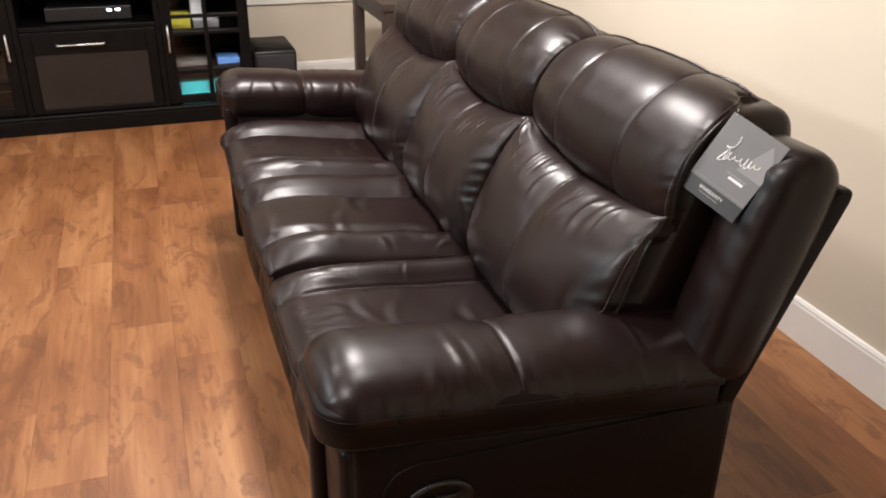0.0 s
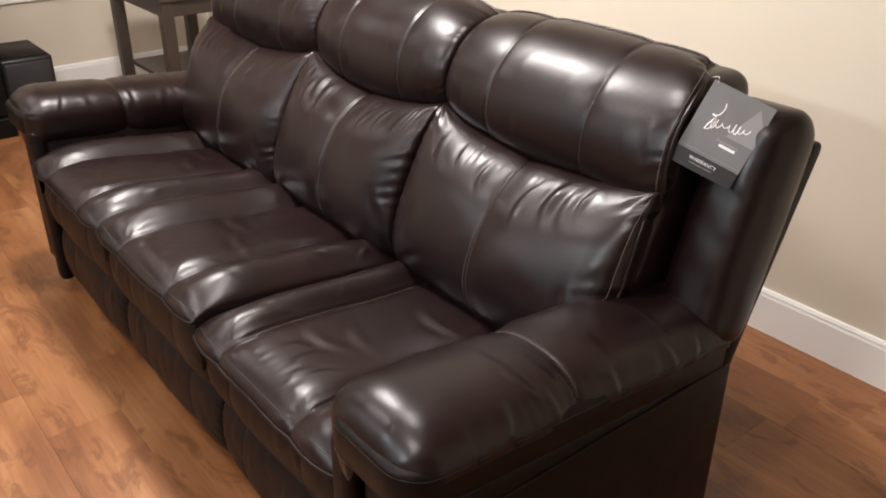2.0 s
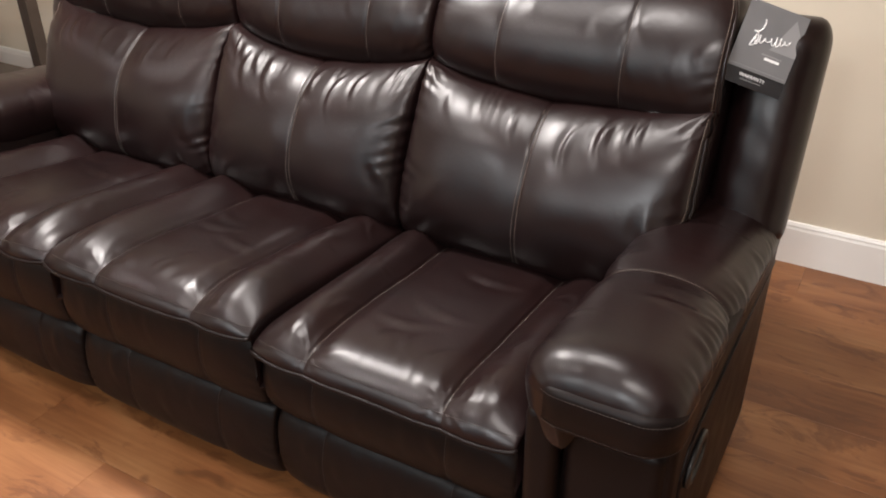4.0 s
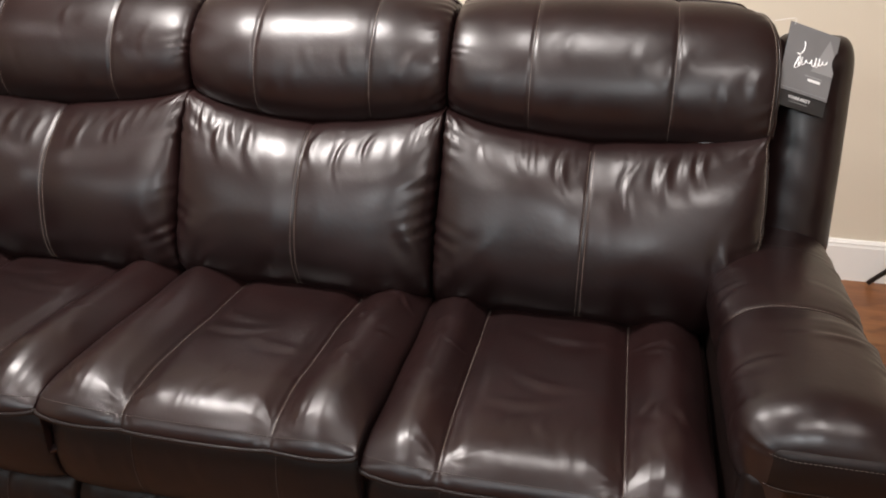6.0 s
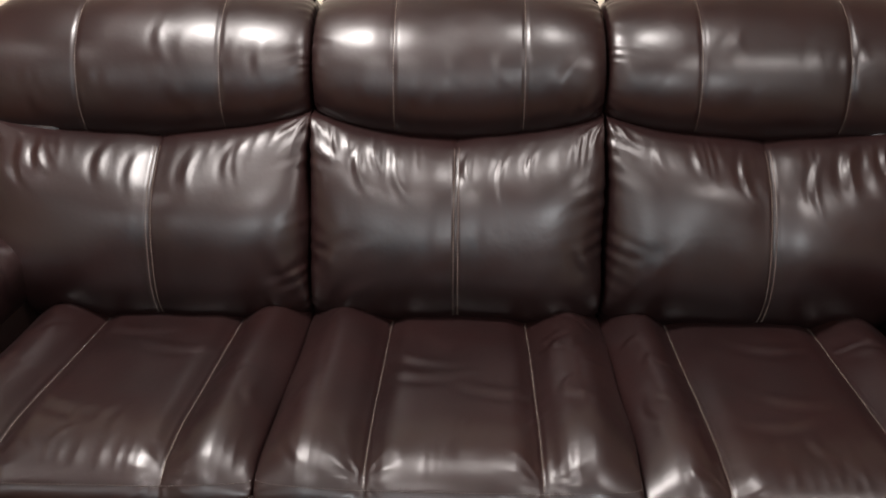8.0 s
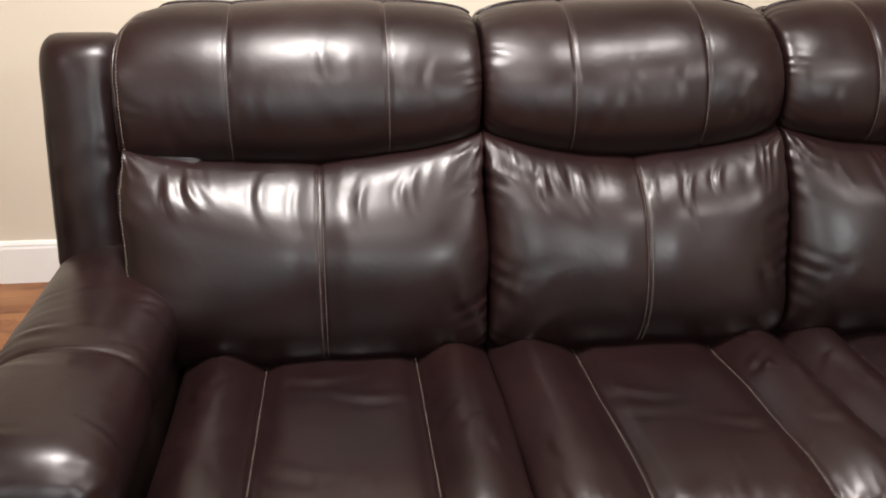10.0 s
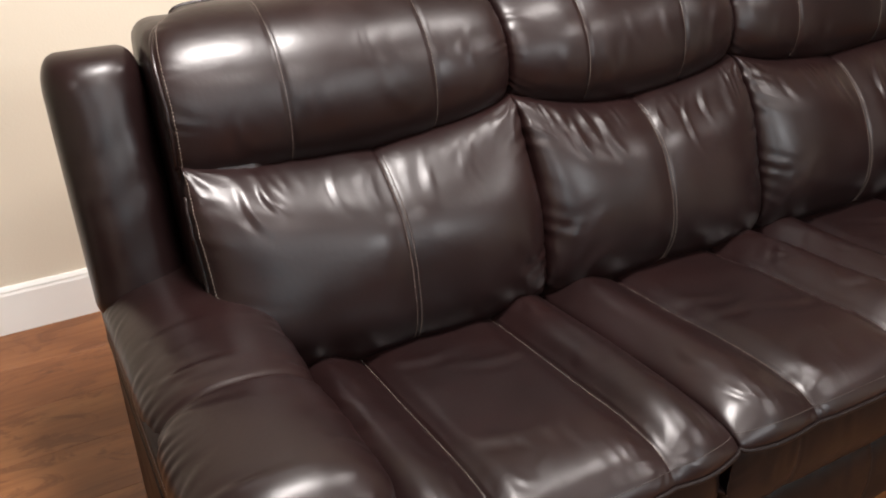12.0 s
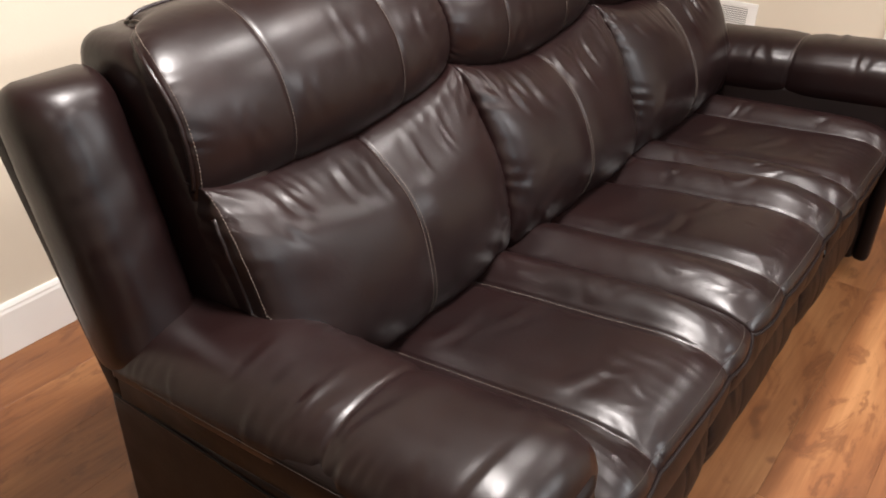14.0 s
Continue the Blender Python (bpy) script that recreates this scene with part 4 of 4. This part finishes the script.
def tv_stand():
    y0, y1 = -1.965, -0.372
    stand = thing("tv_stand", (X_FRONT, (y0 + y1) / 2, 0), "wide black-brown wooden television stand with glass doors", "tv stand")
    box_part("plinth", (X_BACK, X_FRONT + 0.012, y0 - 0.01, y1 + 0.01, 0.0, 0.078), BLACK_WOOD, stand, bevel=0.006)
    box_part("plinth_moulding", (X_BACK, X_FRONT + 0.020, y0 - 0.016, y1 + 0.016, 0.0785, 0.098), BLACK_WOOD, stand, bevel=0.007)
    for y in (y0, -1.512, -0.845, y1 - 0.025):
        box_part("upright", (X_BACK, X_FRONT - 0.024, y, y + 0.025, 0.0985, 0.755), BLACK_WOOD, stand, bevel=0.002)
    box_part("back_board", (X_BACK - 0.012, X_BACK - 0.001, y0, y1, 0.0985, 0.755), BLACK_WOOD, stand, bevel=0.0)
    box_part("top", (X_BACK - 0.012, X_FRONT + 0.022, y0 - 0.02, y1 + 0.02, 0.7555, 0.79), BLACK_WOOD, stand, bevel=0.006)
    for z in (0.272, 0.470):
        box_part("shelf", (X_BACK, X_FRONT - 0.03, -0.819, y1 - 0.026, z, z + 0.014), BLACK_WOOD, stand, bevel=0.001)
        box_part("shelf", (X_BACK, X_FRONT - 0.03, y0 + 0.026, -1.513, z, z + 0.014), BLACK_WOOD, stand, bevel=0.001)
    box_part("shelf", (X_BACK, X_FRONT - 0.004, -1.486, -0.846, 0.520, 0.540), BLACK_WOOD, stand, bevel=0.002)
    box_part("face_post", (X_FRONT - 0.0235, X_FRONT, -1.515, -1.487, 0.0985, 0.755), BLACK_WOOD, stand, bevel=0.002)
    box_part("face_post", (X_FRONT - 0.0235, X_FRONT, -0.845, -0.818, 0.0985, 0.755), BLACK_WOOD, stand, bevel=0.002)
    drawer = box_part("drawer_front", (X_FRONT - 0.022, X_FRONT - 0.002, -1.484, -0.848, 0.104, 0.516), BLACK_WOOD, stand, bevel=0.003)
    for b in ((-1.484, -1.435, 0.104, 0.516), (-0.897, -0.848, 0.104, 0.516), (-1.434, -0.898, 0.104, 0.130), (-1.434, -0.898, 0.405, 0.516)):
        box_part("drawer_rail", (X_FRONT - 0.0015, X_FRONT + 0.006, *b), BLACK_WOOD, drawer, bevel=0.003)
    box_part("drawer_panel", (X_FRONT - 0.0018, X_FRONT + 0.001, -1.433, -0.899, 0.131, 0.404), SMOKE, drawer, "dark smoked fabric panel", bevel=0.0)
    bar_handle(drawer, -1.322, 0.452, -1.098, 0.452)
    glass_door(stand, -0.816, y1, 1)
    glass_door(stand, y0, -1.517, -1)


tv_stand()


def small_box(name, b, colour, label, category):
    m = plain(name + "_surface", colour, 0.5, vary=0.08, scale=20)
    return tagged(box_part(name, b, m, None, bevel=0.003), label, category)


small_box("storage_box", (-2.75, -2.575, -0.755, -0.47, 0.0988, 0.205), (0.05, 0.46, 0.50), "turquoise storage box on the bottom shelf of the stand", "box")
small_box("yellow_box", (-2.74, -2.60, -0.775, -0.665, 0.4845, 0.555), (0.55, 0.48, 0.05), "yellow card box on a shelf of the stand", "box")
small_box("game_case", (-2.74, -2.59, -0.650, -0.520, 0.4845, 0.525), (0.30, 0.27, 0.28), "grey plastic disc case lying on a shelf", "disc case")
small_box("white_box", (-2.74, -2.62, -0.655, -0.595, 0.5255, 0.640), (0.62, 0.58, 0.60), "pale upright card box on a shelf", "box")
small_box("paper_stack", (-2.75, -2.58, -0.76, -0.60, 0.2865, 0.312), (0.12, 0.10, 0.09), "dark stack of papers on the middle shelf", "papers")
small_box("blue_case", (-2.72, -2.585, -0.545, -0.43, 0.2865, 0.318), (0.10, 0.22, 0.52), "flat blue plastic case on the middle shelf", "case")


def receiver():
    box = thing("media_receiver", (-2.75, -1.1, 0.5405), "black media receiver with two small lit indicators", "receiver")
    box_part("case", (-2.95, -2.60, -1.36, -0.95, 0.5485, 0.615), BLACK_PLASTIC, box, bevel=0.004)
    for y in (-1.33, -0.98):
        box_part("foot", (-2.66, -2.63, y - 0.012, y + 0.012, 0.5405, 0.548), BLACK_PLASTIC, box, bevel=0.002)
    for y in (-1.055, -1.015):
        box_part("indicator", (-2.5995, -2.597, y - 0.011, y + 0.011, 0.592, 0.602), LED, box, "blue-white lit indicator", bevel=0.0)


LED = glowing("white_indicator", (0.75, 0.88, 1.0), 6.0)
receiver()


def subwoofer():
    sub = thing("subwoofer", (-2.78, -0.235, 0), "black boxy subwoofer standing on the floor", "loudspeaker")
    part("cabinet", box_bm(-2.97, -2.605, -0.352, -0.115, 0.012, 0.335, 0.012, 3), BLACK_PLASTIC, sub, "black textured cabinet", smooth=True)
    part("top_panel", box_bm(-2.955, -2.62, -0.34, -0.127, 0.3355, 0.340, 0.002, 1), BLACK_WOOD, sub, "satin black top panel")
    part("grille", box_bm(-2.6045, -2.597, -0.338, -0.129, 0.03, 0.315, 0.003, 2), CARD_BLACK, sub, "black cloth grille")
    for x in (-2.93, -2.645):
        for y in (-0.325, -0.142):
            bm = bmesh.new()
            bmesh.ops.create_cone(bm, cap_ends=True, segments=14, radius1=0.014, radius2=0.016, depth=0.0118, matrix=Matrix.Translation((x, y, 0.0059)))
            part("foot", bm, BLACK_PLASTIC, sub)


subwoofer()

# ---- wall fittings ----
tagged(box_part("trim_west", (ROOM_X0, ROOM_X0 + 0.018, -0.34, 0.75, 0.495, 0.60), TRIM, bevel=0.004), "white painted board along the wall", "trim", kind="structure")
tagged(box_part("trim_west_ledge", (ROOM_X0, ROOM_X0 + 0.05, -0.36, 0.77, 0.602, 0.625), TRIM, bevel=0.006), "white painted ledge along the wall", "trim", kind="structure")


def wall_vent():
    """A white register with thin horizontal blades."""
    x, y0, y1, z0, z1 = ROOM_X1, 0.235, 0.62, 0.149, 0.283
    vent = thing("wall_vent", (x, (y0 + y1) / 2, z0), "white metal wall vent with thin horizontal slats", "vent")
    # Flat black sheet stands in for the shade behind the slats.
    box_part("backing", (x - 0.004, x, y0 + 0.01, y1 - 0.01, z0 + 0.01, z1 - 0.01), CARD_BLACK, vent, bevel=0.0)
    for name, b in (("frame", (y0, y1, z0, z0 + 0.026)), ("frame", (y0, y1, z1 - 0.022, z1)), ("frame", (y0, y0 + 0.045, z0 + 0.0262, z1 - 0.0222)), ("frame", (y1 - 0.03, y1, z0 + 0.0262, z1 - 0.0222)), ("divider", (0.405, 0.417, z0 + 0.0262, z1 - 0.0222))):
        box_part(name, (x - 0.012, x - 0.0042, *b), VENT_WHITE, vent, bevel=0.002)
    k = 9
    for i in range(k):
        z = z0 + 0.030 + i * (z1 - z0 - 0.056) / (k - 1)
        for a, b in ((y0 + 0.046, 0.4045), (0.4175, y1 - 0.031)):
            box_part("slat", (x - 0.011, x - 0.0045, a, b, z - 0.0024, z + 0.0024), VENT_WHITE, vent, bevel=0.0)


wall_vent()


def opening_east():
    """White casing round the wide opening to the added hall, which darkens reflections."""
    x, (a, b, h) = ROOM_X1, GAP
    d = thing("door_1", (x, (a + b) / 2, 0), "doorway in a white painted casing, opened to darken reflections", "doorway", kind="structure")
    box_part("casing", (x - 0.018, x, b, b + 0.07, 0.0, h), TRIM, d, bevel=0.004)
    box_part("casing", (x - 0.018, x, a - 0.07, a, 0.0, h), TRIM, d, bevel=0.004)
    box_part("casing", (x - 0.018, x, a - 0.07, b + 0.07, h + 0.001, h + 0.07), TRIM, d, bevel=0.004)
    box_part("jamb", (x - 0.017, x + 0.137, b - 0.012, b - 0.001, 0.0, h - 0.013), TRIM, d, bevel=0.002)
    box_part("jamb", (x - 0.017, x + 0.137, a + 0.001, a + 0.012, 0.0, h - 0.013), TRIM, d, bevel=0.002)
    box_part("jamb", (x - 0.017, x + 0.137, a + 0.001, b - 0.001, h - 0.0125, h - 0.001), TRIM, d, bevel=0.002)


opening_east()


def tripod():
    """A black three-legged floor stand; only the tip of one leg comes into view."""
    stand = thing("floor_stand", (TRI[0], TRI[1], 0), "slim black metal three-legged floor stand", "stand")
    for k in range(3):
        a = TRI[2] + k * 2.0944
        foot, top = (TRI[0] + 0.33 * math.cos(a), TRI[1] + 0.33 * math.sin(a), 0.008), (TRI[0], TRI[1], 0.46)
        part("leg", tube_bm([foot, top], 0.008, 10), BLACK_PLASTIC, stand)
    part("column", tube_bm([(TRI[0], TRI[1], 0.45), (TRI[0], TRI[1], 1.2)], 0.010, 10), BLACK_PLASTIC, stand)


TRI = (1.72, 0.71, 2.50)
tripod()
# ---- floor ----
def floor():
    base = box_part("floor", (ROOM_X0, ROOM_X1, ROOM_Y0, ROOM_Y1, -0.06, -0.008), UNDERLAY, bevel=0.0)
    tagged(base, "warm rustic wood-look plank floor with knots", "floor", kind="structure")
    rnd = random.Random(5)
    width, length, gap = 0.187, 1.215, 0.0002
    cache = {}
    rows = int((ROOM_Y1 - ROOM_Y0) / width) + 1
    for r in range(rows):
        y0 = ROOM_Y1 - (r + 1) * width
        y1 = y0 + width
        y0 = max(y0, ROOM_Y0)
        x = ROOM_X0 - rnd.uniform(0.1, 1.0)
        while x < ROOM_X1:
            xa, xb = max(x, ROOM_X0), min(x + length, ROOM_X1)
            if xb - xa > 0.03:
                key = (round(xb - xa, 3), round(y1 - y0, 3))
                if key not in cache:
                    me = bpy.data.meshes.new("plank")
                    bm = box_bm(-(xb - xa) / 2 + gap, (xb - xa) / 2 - gap, -(y1 - y0) / 2 + gap, (y1 - y0) / 2 - gap, -0.0078, 0.0)
                    top = [e for e in bm.edges if all(v.co.z > -0.001 for v in e.verts)]
                    bmesh.ops.bevel(bm, geom=top, offset=0.0003, segments=1, affect="EDGES")
                    bm.to_mesh(me)
                    bm.free()
                    me.materials.append(FLOOR)
                    cache[key] = me
                ob = new("plank", cache[key])
                ob.location = ((xa + xb) / 2, (y0 + y1) / 2, 0)
                ob.parent = base
            x += length


floor()
